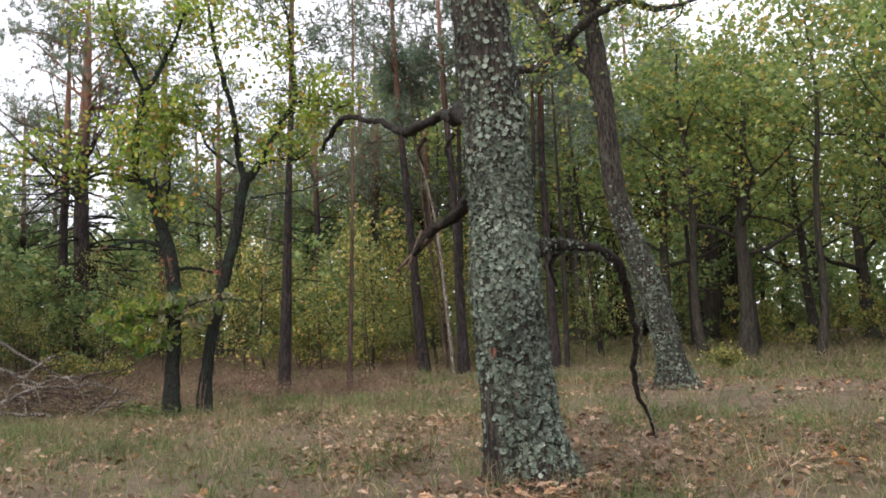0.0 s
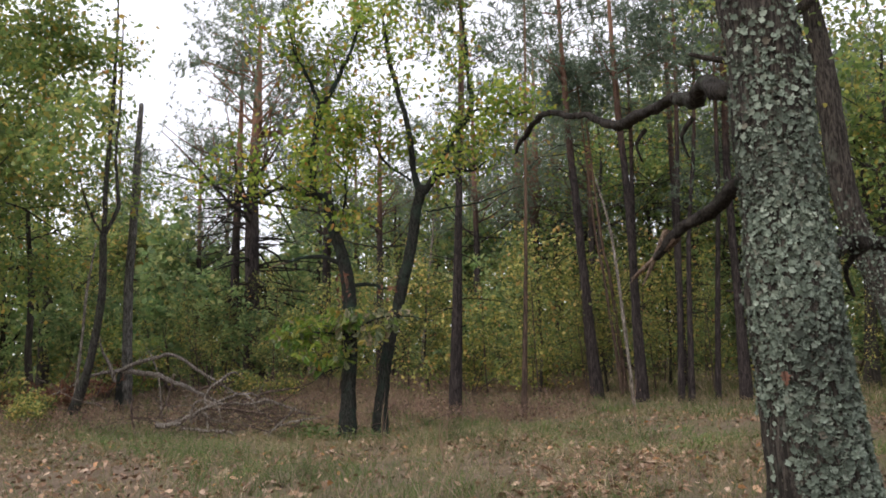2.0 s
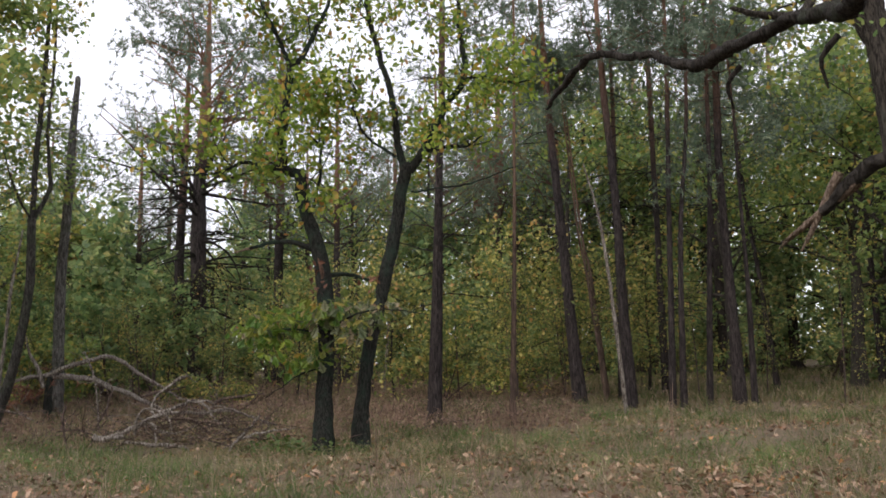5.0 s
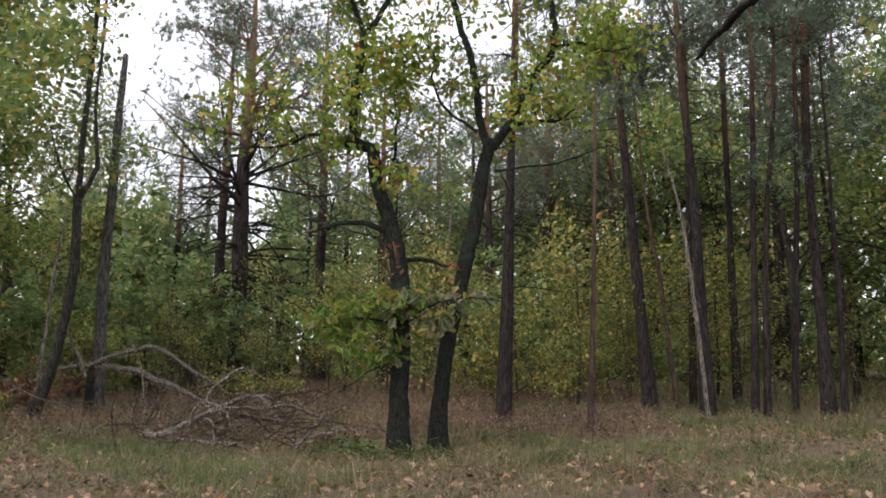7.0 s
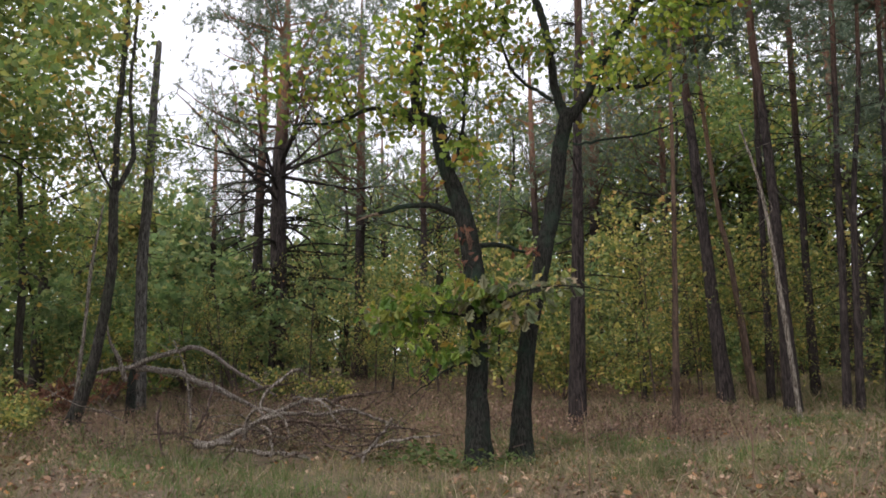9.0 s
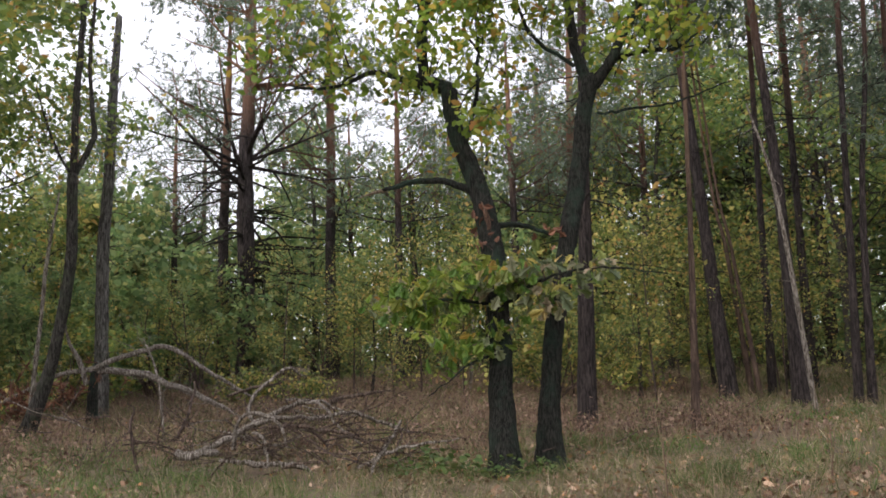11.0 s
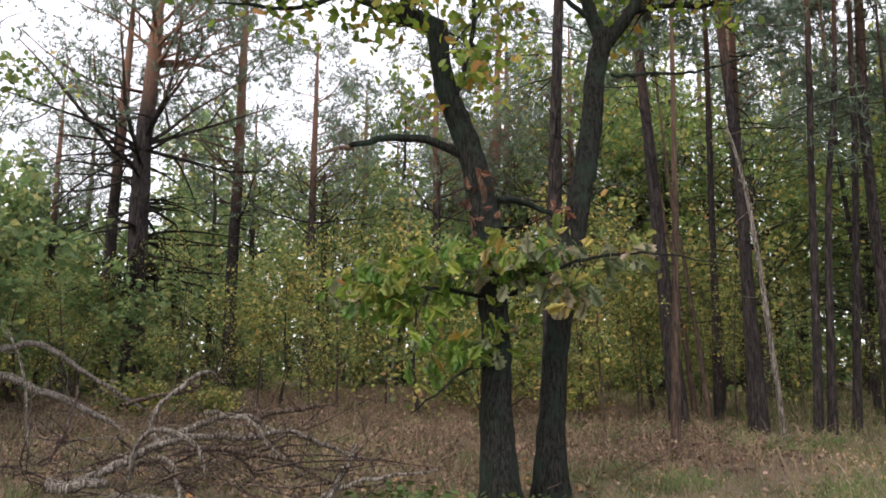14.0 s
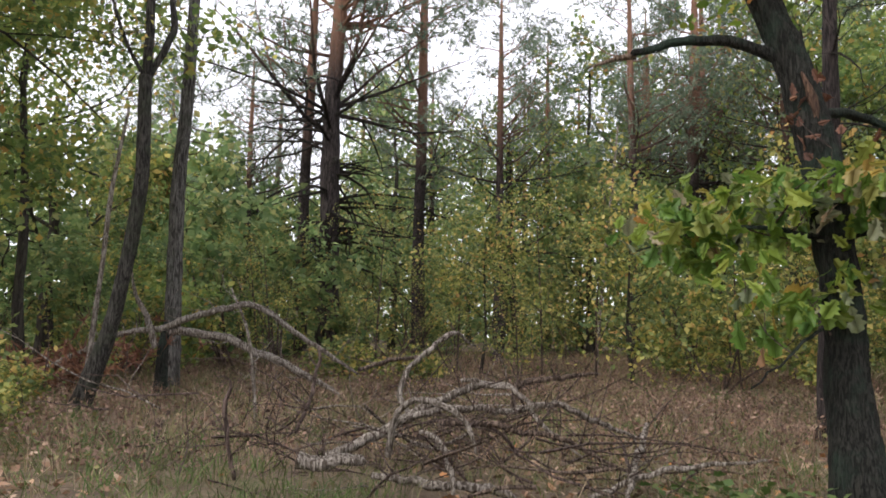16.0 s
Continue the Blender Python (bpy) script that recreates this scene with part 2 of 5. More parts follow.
def smooth_line(pts, step):
    """A Catmull-Rom line through rows of x, y, z, radius."""
    p = np.asarray(pts, float)
    p = np.vstack([2 * p[0] - p[1], p, 2 * p[-1] - p[-2]])
    out = []
    for i in range(1, len(p) - 2):
        n = max(1, int(np.linalg.norm(p[i + 1, :3] - p[i, :3]) / step))
        for u in np.arange(n) / n:
            a, b, c, d = p[i - 1 : i + 3]
            out.append(0.5 * (2 * b + (c - a) * u + (2 * a - 5 * b + 4 * c - d) * u * u + (3 * b - a - 3 * c + d) * u ** 3))
    out.append(p[-2])
    out = np.array(out)
    out[:, 3] = np.maximum(out[:, 3], 0.002)
    return out


def tube(pts, sides=8, step=0.25, rough=0.06, wander=0.0, flare=0.0):
    """A tapered, slightly lumpy limb through rows of x, y, z, radius, with a closed tip."""
    p = smooth_line(pts, step)
    n = len(p)
    if wander:
        w = np.cumsum(rng.normal(0, wander, (n, 3)), 0)
        p[:, :3] += w - np.linspace(0, 1, n)[:, None] * w[-1]
    d = np.gradient(p[:, :3], axis=0)
    d /= np.linalg.norm(d, axis=1)[:, None] + 1e-9
    ref = np.array([1.0, 0.3, 0.1]) if abs(d[:, 0]).mean() < 0.6 else np.array([0.1, 0.3, 1.0])
    a = np.cross(d, ref)
    a /= np.linalg.norm(a, axis=1)[:, None]
    b = np.cross(d, a)
    ang = np.arange(sides) * 2 * np.pi / sides
    r = p[:, 3][:, None] * (1 + rough * rng.normal(0, 1, (n, sides)) + rough * np.sin(2 * ang + rng.uniform(0, 6))[None])
    if flare:
        up = np.exp(-np.maximum(0, p[:, 2] - p[0, 2]) / 0.35)[:, None]
        r *= 1 + flare * up * np.maximum(0, np.sin(ang * 2 + 0.7) + 0.5 * np.sin(ang * 3))[None]
    v = p[:, None, :3] + r[..., None] * (np.cos(ang)[None, :, None] * a[:, None] + np.sin(ang)[None, :, None] * b[:, None])
    v = np.vstack([v.reshape(-1, 3), p[-1:, :3] + d[-1:] * p[-1, 3]])
    i, j = np.meshgrid(np.arange(n - 1), np.arange(sides), indexing="ij")
    k = (j + 1) % sides
    f = np.stack([i * sides + j, i * sides + k, (i + 1) * sides + k, (i + 1) * sides + j], -1).reshape(-1, 4)
    jj = np.arange(sides)
    tip = np.stack([(n - 1) * sides + jj, (n - 1) * sides + (jj + 1) % sides, np.full(sides, n * sides), np.full(sides, n * sides)], -1)
    tri = np.vstack([f[:, [0, 1, 2]], f[:, [0, 2, 3]], tip[:, :3]])
    return v, tri


# leaf outlines: rows of x, y, z in leaf lengths, and triangles
KITE = (np.array([[0, 0, 0], [0.34, 0.45, 0.10], [0, 1.0, -0.06], [-0.34, 0.45, 0.10]]), np.array([[0, 1, 2], [0, 2, 3]]))
LOBED_HALF = [(0.03, 0.0), (0.14, 0.18), (0.10, 0.30), (0.27, 0.42), (0.17, 0.53), (0.36, 0.68), (0.20, 0.76), (0.20, 0.93)]


def lobed(droop=0.12, fold=0.22):
    v = [(0, 0, 0), (0, 0.45, 0.02), (0, 1.02, -droop)]
    for s in (1, -1):
        v += [(s * x, y, fold * x - droop * y * y) for x, y in LOBED_HALF]
    f = []
    for s in (3, 3 + len(LOBED_HALF)):
        for i in range(len(LOBED_HALF) - 1):
            f.append((1, s + i, s + i + 1))
        f += [(0, s, 1), (1, s + len(LOBED_HALF) - 1, 2)]
    return np.array(v, float), np.array(f)


def simple_lobed():
    v = np.array([[0, 0, 0], [0.16, 0.22, 0.05], [0.30, 0.45, 0.08], [0.20, 0.56, 0.04], [0.34, 0.75, 0.06], [0, 1, -0.08],
                  [-0.34, 0.75, 0.06], [-0.20, 0.56, 0.04], [-0.30, 0.45, 0.08], [-0.16, 0.22, 0.05]], float)
    return v, np.array([(0, 1, 9), (1, 2, 3), (1, 3, 9), (3, 7, 9), (7, 8, 9), (3, 4, 5), (3, 5, 7), (5, 6, 7)])


OAKLEAF, SMALLOAK = lobed(), simple_lobed()


def spread(centres, size, leaf=KITE, flat=0.5, vary=0.35):
    """Leaves at the given places, turned at random; flat: how far they lie level."""
    c = np.asarray(centres, float)
    n = len(c)
    lv, lf = leaf
    nor = rng.normal(0, 1, (n, 3))
    nor /= np.linalg.norm(nor, axis=1)[:, None]
    nor = nor * (1 - flat) + np.array([0, 0, flat])
    nor /= np.linalg.norm(nor, axis=1)[:, None]
    t = np.cross(nor, rng.normal(0, 1, (n, 3)))
    t /= np.linalg.norm(t, axis=1)[:, None]
    b = np.cross(nor, t)
    s = size * rng.uniform(1 - vary, 1 + vary, n)
    v = c[:, None] + s[:, None, None] * (lv[None, :, :1] * b[:, None] + lv[None, :, 1:2] * t[:, None] + lv[None, :, 2:] * nor[:, None])
    f = lf[None] + (np.arange(n) * len(lv))[:, None, None]
    return v.reshape(-1, 3), f.reshape(-1, lf.shape[1])


def around(points, each, sigma):
    p = np.repeat(np.asarray(points, float), each, axis=0)
    return p + rng.normal(0, 1, p.shape) * np.asarray(sigma)


def grow(p, d, length, r, level, lines, tips, kids=4, up=0.15, crook=0.35):
    """A limb that bends as it goes and bears smaller ones; adds to lines and to the leaf-bearing tips."""
    d = np.asarray(d, float) / np.linalg.norm(d)
    pts, q = [(*p, r)], np.asarray(p, float)
    n = 5
    for i in range(n):
        d = d + rng.normal(0, crook, 3) * 0.6 + np.array([0, 0, up * 0.5])
        d /= np.linalg.norm(d)
        q = q + d * length / n
        pts.append((*q, r * (1 - 0.8 * (i + 1) / n)))
        if level <= 1 and i >= 1:
            tips.append(q.copy())
    lines.append(pts)
    if level > 0:
        for k in range(kids):
            i = min(n, 1 + int((k + rng.uniform(0, 1)) / kids * n))
            side = np.cross(d, rng.normal(0, 1, 3))
            side /= np.linalg.norm(side) + 1e-9
            grow(pts[i][:3], d * 0.6 + side, length * rng.uniform(0.4, 0.62), max(0.006, pts[i][3] * 0.6), level - 1, lines, tips, kids, up, crook)


def branches(lines, sides=5, step=0.5):
    return joined([tube(l, sides if l[0][3] > 0.035 else 3, step if l[0][3] > 0.02 else step * 1.6, 0.05) for l in lines])


def each_part(name, count, grower, material, parent, sides=4, step=0.5, label="", thinnest=0.0, split=False):
    """Limbs built one by one, each with its own side twigs; returns the leaf-bearing tips."""
    tips = []
    for k in range(count):
        lines = []
        grower(k, lines, tips)
        if split:
            limb = part(name, branches(lines[:1], sides + 2, step), material, parent, label)
            part("twig_spray", branches(lines[1:], sides, step), material, limb)["kind"] = "stuff"
            continue
        part(name, branches([l for l in lines if l[0][3] >= thinnest] or lines[:1], sides, step), material, parent, label)
    return tips


def shift(rows, base):
    return [(x - base[0], y - base[1], z - base[2], r) for x, y, z, r in rows]


# ---- ground ----
def ground():
    def axis(fine_from, fine_to, step, far):
        mid = np.arange(fine_from, fine_to, step)
        out = np.cumsum(step * 1.35 ** np.arange(1, 40))
        out = out[out < far]
        return np.concatenate([fine_from - out[::-1], mid, mid[-1] + out])
    xs, ys = axis(-32, 26, 0.4, 1500), axis(-6, 56, 0.4, 1500)
    x, y = np.meshgrid(xs, ys, indexing="ij")
    z = height(x, y) + 0.0
    near = np.exp(-(np.maximum(0, np.hypot(x + 5, y - 18) - 35) / 20))
    z = z + near * rng.normal(0, 0.012, x.shape) + near * 0.03 * np.sin(x * 0.9 + 1.3 * np.sin(y * 0.5)) * np.cos(y * 0.7)
    i, j = np.meshgrid(np.arange(len(xs) - 1), np.arange(len(ys) - 1), indexing="ij")
    n = len(ys)
    f = np.stack([i * n + j, (i + 1) * n + j, (i + 1) * n + j + 1, i * n + j + 1], -1).reshape(-1, 4)
    ob = part("ground", (np.stack([x, y, z], -1).reshape(-1, 3), f), M_SOIL)
    tagged(ob, "leaf-strewn forest floor with dry grass, rising gently", "ground", kind="structure")


ground()


# ---- trees seen close ----
def tree_of(name, base, limbs, material, label, group="", sides=14, trunk_step=0.18, flare=0.5, category="tree"):
    """A tree whose trunk and limbs follow rows of x, y, z, radius. The first row is the trunk."""
    t = thing(name, base, label, category, group)
    foot = limbs[0][0]
    limbs = [[(foot[0], foot[1], min(foot[2], base[2] - 0.06), foot[3])] + limbs[0][1:]] + limbs[1:]
    made = []
    for k, rows in enumerate(limbs):
        geo = tube(shift(rows, base), sides if k == 0 else 8, trunk_step, 0.035 if k == 0 else 0.06, 0.012 if k else 0.004, flare if k == 0 else 0)
        made.append(part("trunk" if k == 0 else "limb", geo, material, t))
    return t, made


def twigs_on(rows, count, length, r, lines, tips, level=1, start=0.3, kids=3):
    """Side twigs along a limb."""
    p = smooth_line(rows, 0.2)
    for k in range(count):
        q = p[int(rng.uniform(start, 1) * (len(p) - 1))]
        d = rng.normal(0, 1, 3) * (1, 1, 0.7) + (0, 0, 0.25)
        grow(q[:3], d, length * rng.uniform(0.6, 1.3), min(r, q[3] * 0.6), level, lines, tips, kids)


# the lichen-covered oak
A = (0.78, 8.3, -0.05)
A_TRUNK = [(0.78, 8.3, -0.12, 0.53), (0.71, 8.3, 0.3, 0.41), (0.64, 8.31, 0.87, 0.37), (0.60, 8.31, 1.46, 0.354), (0.58, 8.31, 2.05, 0.337), (0.56, 8.31, 2.66, 0.328),
           (0.54, 8.31, 3.28, 0.323), (0.53, 8.32, 3.91, 0.316), (0.47, 8.32, 4.55, 0.296), (0.43, 8.32, 5.21, 0.29), (0.45, 8.4, 7.0, 0.25), (0.7, 8.6, 9.0, 0.17)]
A_BOUGH = [(0.42, 8.4, 3.75, 0.13), (0.28, 8.9, 3.95, 0.115), (0.2, 9.7, 4.26, 0.105), (0.12, 10.15, 4.14, 0.11), (-0.02, 10.83, 4.37, 0.09), (-0.3, 11.6, 4.48, 0.085), (-0.6, 12.26, 4.6, 0.095), (-0.95, 12.6, 4.86, 0.066),
           (-1.3, 12.85, 5.05, 0.06), (-1.65, 13.05, 5.17, 0.058), (-1.9, 13.4, 5.05, 0.052), (-2.05, 13.65, 4.95, 0.046), (-2.25, 13.95, 4.92, 0.02)]
A_STUB = [(0.50, 8.35, 3.0, 0.10), (0.22, 8.75, 2.95, 0.08), (0.05, 8.98, 2.83, 0.065), (-0.18, 9.18, 2.66, 0.052), (-0.41, 9.37, 2.47, 0.035)]
A_RIGHT = [(0.88, 8.35, 2.35, 0.115), (1.15, 8.5, 2.40, 0.10), (1.55, 8.8, 2.36, 0.075), (1.85, 9.05, 2.25, 0.07), (2.05, 9.25, 2.0, 0.062), (2.14, 9.4, 1.82, 0.055), (2.2, 9.6, 1.6, 0.045),
           (2.22, 9.9, 1.12, 0.04), (2.3, 10.1, 0.76, 0.036), (2.4, 10.25, 0.47, 0.026), (2.51, 10.38, 0.12, 0.016)]
oak_a = thing("lichened_oak", A, "old oak trunk thickly covered in grey-green leafy lichen", "tree")
a_rows = shift(A_TRUNK, A)


def big_trunk(rows):
    v, f = tube(rows, 56, 0.05, 0.0, 0.0, 0.55)
    n = len(v) // 56
    body = v[: n * 56].reshape(n, 56, 3)
    c = body.mean(1, keepdims=True)
    out = body - c
    r = np.linalg.norm(out, axis=2, keepdims=True)
    for i in range(n):
        for j in range(56):
            q = body[i, j]
            h = noise.noise(Vector((q[0] * 16, q[1] * 16, q[2] * 3.0))) * 0.026 + noise.noise(Vector((q[0] * 3, q[1] * 3, q[2] * 1.2))) * 0.035
            body[i, j] = c[i, 0] + out[i, j] / r[i, j] * (r[i, j] + h)
    return np.vstack([body.reshape(-1, 3), v[n * 56 :]]), f


a_geo = big_trunk(a_rows)
a_trunk = part("trunk", a_geo, M_OAKNEAR, oak_a)
for rows, thin in ((A_BOUGH, 0.78), (A_RIGHT, 0.72)):
    part("limb", tube([(x, y, z, r * thin) for x, y, z, r in shift(rows, A)], 14, 0.06, 0.12, 0.014), M_OAK, oak_a)
part("limb", tube(shift(A_STUB, A), 14, 0.06, 0.12, 0.014), M_OAK, oak_a, "dead broken branch stub")
for k in range(4):     # splinters at the broken end
    e = np.array(A_STUB[-1][:3]) - A
    d = np.array([-0.35, 0.28, -0.26 + 0.1 * rng.normal()]) + rng.normal(0, 0.05, 3)
    part("splinter", tube([(*(e - d * 0.5 + rng.normal(0, 0.02, 3)), 0.035), (*(e + d * 0.3), 0.02), (*(e + d * rng.uniform(0.35, 0.75)), 0.006)], 5, 0.12, 0.1), M_BROKEN, oak_a, "pale splintered wood")
for at in ((0.42, 8.05, 3.5), (-0.3, 11.6, 4.45), (0.12, 10.15, 4.1), (1.2, 8.5, 2.36)):   # short dead side twigs
    e = np.array(at) - A
    part("twig", tube([(*e, 0.035), (*(e + (-0.12, 0.1, -0.16)), 0.022), (*(e + (-0.05, 0.2, -0.38)), 0.012)], 6, 0.08, 0.1), M_OAK, oak_a)
# upper limbs and crown out of view, added for shade and a whole tree
tips = each_part("limb", 9, lambda k, lines, tips: grow((0.45 - A[0], 8.4 - A[1], 5.9 + 0.4 * k), (math.cos(k * 2.4), math.sin(k * 2.4), 0.75), 3.2, 0.11, 2, lines, tips, 3), M_OAK, oak_a, 6, split=True)
part("crown", spread(around(tips, 6, 0.28), 0.12, SMALLOAK), M_LEAF, oak_a)


# lichen scales: each a small cupped rosette standing off the bark
def rosette(seed):
    r = np.random.default_rng(seed)
    n = 12
    ang = np.arange(n) * 2 * np.pi / n + r.normal(0, 0.13, n)
    rad = np.where(np.arange(n) % 2 == 0, r.uniform(0.8, 1.3, n), r.uniform(0.55, 0.9, n))
    v = [(0, 0, 0.10)] + [(math.cos(a) * q, math.sin(a) * q, 0.15 + q * r.uniform(-0.05, 0.75)) for a, q in zip(ang, rad)]
    f = [(0, 1 + i, 1 + (i + 1) % n) for i in range(n)]
    return np.array(v, float), np.array(f)


ROSETTES = [rosette(s) for s in range(6)]


def on_trunk(geo, sides, count, keep, loose=0.012):
    """Random places on a trunk's side with the outward direction."""
    v, f = geo
    n = len(v) // sides
    body = v[: n * sides].reshape(n, sides, 3)
    c = body.mean(1)
    out = []
    while len(out) < count:
        i, j = rng.integers(0, n), rng.integers(0, sides)
        q = body[i, j]
        o = q - c[i]
        o = o / (np.linalg.norm(o) + 1e-9)
        if rng.uniform() < keep(q, o):
            s = rng.normal(0, loose, 3)
            out.append((q + s - o * (s @ o), o))
    return out


def laid(spots, lo, hi):
    """Rosettes joined into one mesh, flat on the bark."""
    geos = []
    for q, o in spots:
        v, f = ROSETTES[rng.integers(0, 6)]
        o2 = o + rng.normal(0, 0.5, 3)
        m = Vector(o2).to_track_quat("Z", "Y").to_matrix() @ Matrix.Rotation(rng.uniform(0, 6.28), 3, "Z")
        geos.append((v * (lo + (hi - lo) * rng.uniform() ** 1.8) @ np.array(m).T + q, f))
    return joined(geos)


def bare(q, o):
    """Thick lichen on the weather side up to four metres, thin above; a bare strip at the foot."""
    z = q[2]
    side = o[0] * 0.55 - o[1] * 0.8
    k = 0.95 if side > -0.25 else 0.25
    if z > 3.1:
        k *= max(0.42, 1 - (z - 3.1) * 0.5) ** 2
    if o[0] < -0.62 and z < 1.1:
        k *= 0.08
    if z < 0.25:
        k *= 0.35
    return k if z < 6.5 else 0


near_spots = on_trunk(a_geo, 56, 300, lambda q, o: bare(q, o) * (o[1] < -0.1) * (0.2 < q[2] < 2.6))
part("lichen", laid(on_trunk(a_geo, 56, 13500, bare, 0.02), 0.008, 0.036), M_LICHEN, a_trunk)["kind"] = "stuff"
right_geo = tube([(x, y, z, r * 0.73) for x, y, z, r in shift(A_RIGHT, A)], 14, 0.06, 0.05)
part("lichen", laid(on_trunk(right_geo, 14, 800, lambda q, o: 0.9 if q[2] > 1.6 else 0.4, 0.012), 0.008, 0.022), M_LICHEN, oak_a, "lichen crust along the low limb")["kind"] = "stuff"
LICHEN_MESH = []
for v, f in ROSETTES:
    me = mesh_of("lichen_scale", v, f)
    me.materials.append(M_LICHEN)
    LICHEN_MESH.append(me)
for q, o in near_spots:
    ob = new("lichen_scale", LICHEN_MESH[rng.integers(0, 6)])
    ob.parent = a_trunk
    s = rng.uniform(0.014, 0.034)
    ob.matrix_basis = Matrix.Translation(q + o * 0.006) @ Vector(o + rng.normal(0, 0.4, 3)).to_track_quat("Z", "Y").to_matrix().to_4x4() @ Matrix.Rotation(rng.uniform(0, 6.28), 4, "Z") @ Matrix.Scale(s, 4)

caught = thing("fallen_leaf", (0.40, 7.93, 1.25), "red-brown dry leaf caught on the lichened oak trunk", "leaf")
v, f = lobed(0.2, 0.4)
part("blade", (v * 0.12 @ np.array(Matrix.Rotation(radians(78), 3, "X")).T, f), M_REDNEEDLE, caught)

# the second lichened oak
B = (4.57, 16.96, 0.28)
B_LIMBS = [
    [(4.57, 16.96, 0.2, 0.50), (4.48, 16.99, 0.88, 0.36), (4.35, 17.02, 1.73, 0.345), (4.19, 17.06, 2.46, 0.33), (3.91, 17.14, 3.34, 0.306), (3.7, 17.2, 3.98, 0.282), (3.56, 17.23, 4.88, 0.271),
     (3.52, 17.25, 5.91, 0.262), (3.46, 17.26, 6.97, 0.253), (3.36, 17.29, 8.18, 0.224), (3.24, 17.32, 9.28, 0.2), (3.1, 17.4, 11.5, 0.13)],
    [(3.45, 17.28, 6.9, 0.22), (3.02, 17.53, 7.74, 0.21), (2.56, 17.81, 8.48, 0.2), (2.15, 18.08, 9.23, 0.19), (1.7, 18.4, 10.3, 0.15), (1.2, 18.8, 12.0, 0.08)],
    [(2.75, 17.7, 8.1, 0.12), (2.35, 17.1, 7.65, 0.11), (2.0, 16.8, 7.25, 0.10), (1.45, 16.6, 7.2, 0.08), (0.9, 16.5, 7.35, 0.05)],
    [(2.62, 17.6, 8.0, 0.13), (3.05, 16.8, 8.16, 0.12), (3.6, 16.9, 8.6, 0.11), (4.3, 17.6, 9.0, 0.10), (5.2, 18.3, 9.1, 0.085), (6.26, 18.9, 9.6, 0.05)],
    [(4.3, 17.6, 9.0, 0.07), (4.5, 17.7, 9.5, 0.05), (5.0, 17.9, 9.8, 0.03)],
]
B_LIMBS = [[(x, y, z, r * (0.8 if z > 0.6 else 0.95)) for x, y, z, r in rows] for rows in B_LIMBS]
oak_b, made_b = tree_of("leaning_oak", B, B_LIMBS, M_OAKNEAR, "leaning oak with furrowed bark and lichened foot", sides=32, trunk_step=0.12, flare=0.25)
b_rows = shift(B_LIMBS[0], B)
b_geo = tube(b_rows, 32, 0.12, 0.0, 0.0, 0.25)
part("lichen", laid(on_trunk(b_geo, 32, 2400, lambda q, o: max(0.0, 0.95 - 0.22 * q[2]) * (o[1] < 0.4), 0.05), 0.014, 0.040), M_LICHEN, made_b[0])["kind"] = "stuff"
lines, tips = [], []
for rows in B_LIMBS[1:]:
    twigs_on(shift(rows, B), 4, 1.6, 0.03, lines, tips, 1)
part("twig_spray", branches(lines), M_OAK, oak_b)["kind"] = "stuff"
tips += each_part("limb", 8, lambda k, lines, tips: grow((3.1 - B[0], 17.4 - B[1], 8.4 + 0.4 * k), (math.cos(k * 2.4), math.sin(k * 2.4), 0.6), 3.4, 0.09, 2, lines, tips, 3), M_OAK, oak_b, 6, split=True)
part("crown", spread(around(tips, 8, 0.3), 0.12, SMALLOAK), M_LEAF, oak_b)

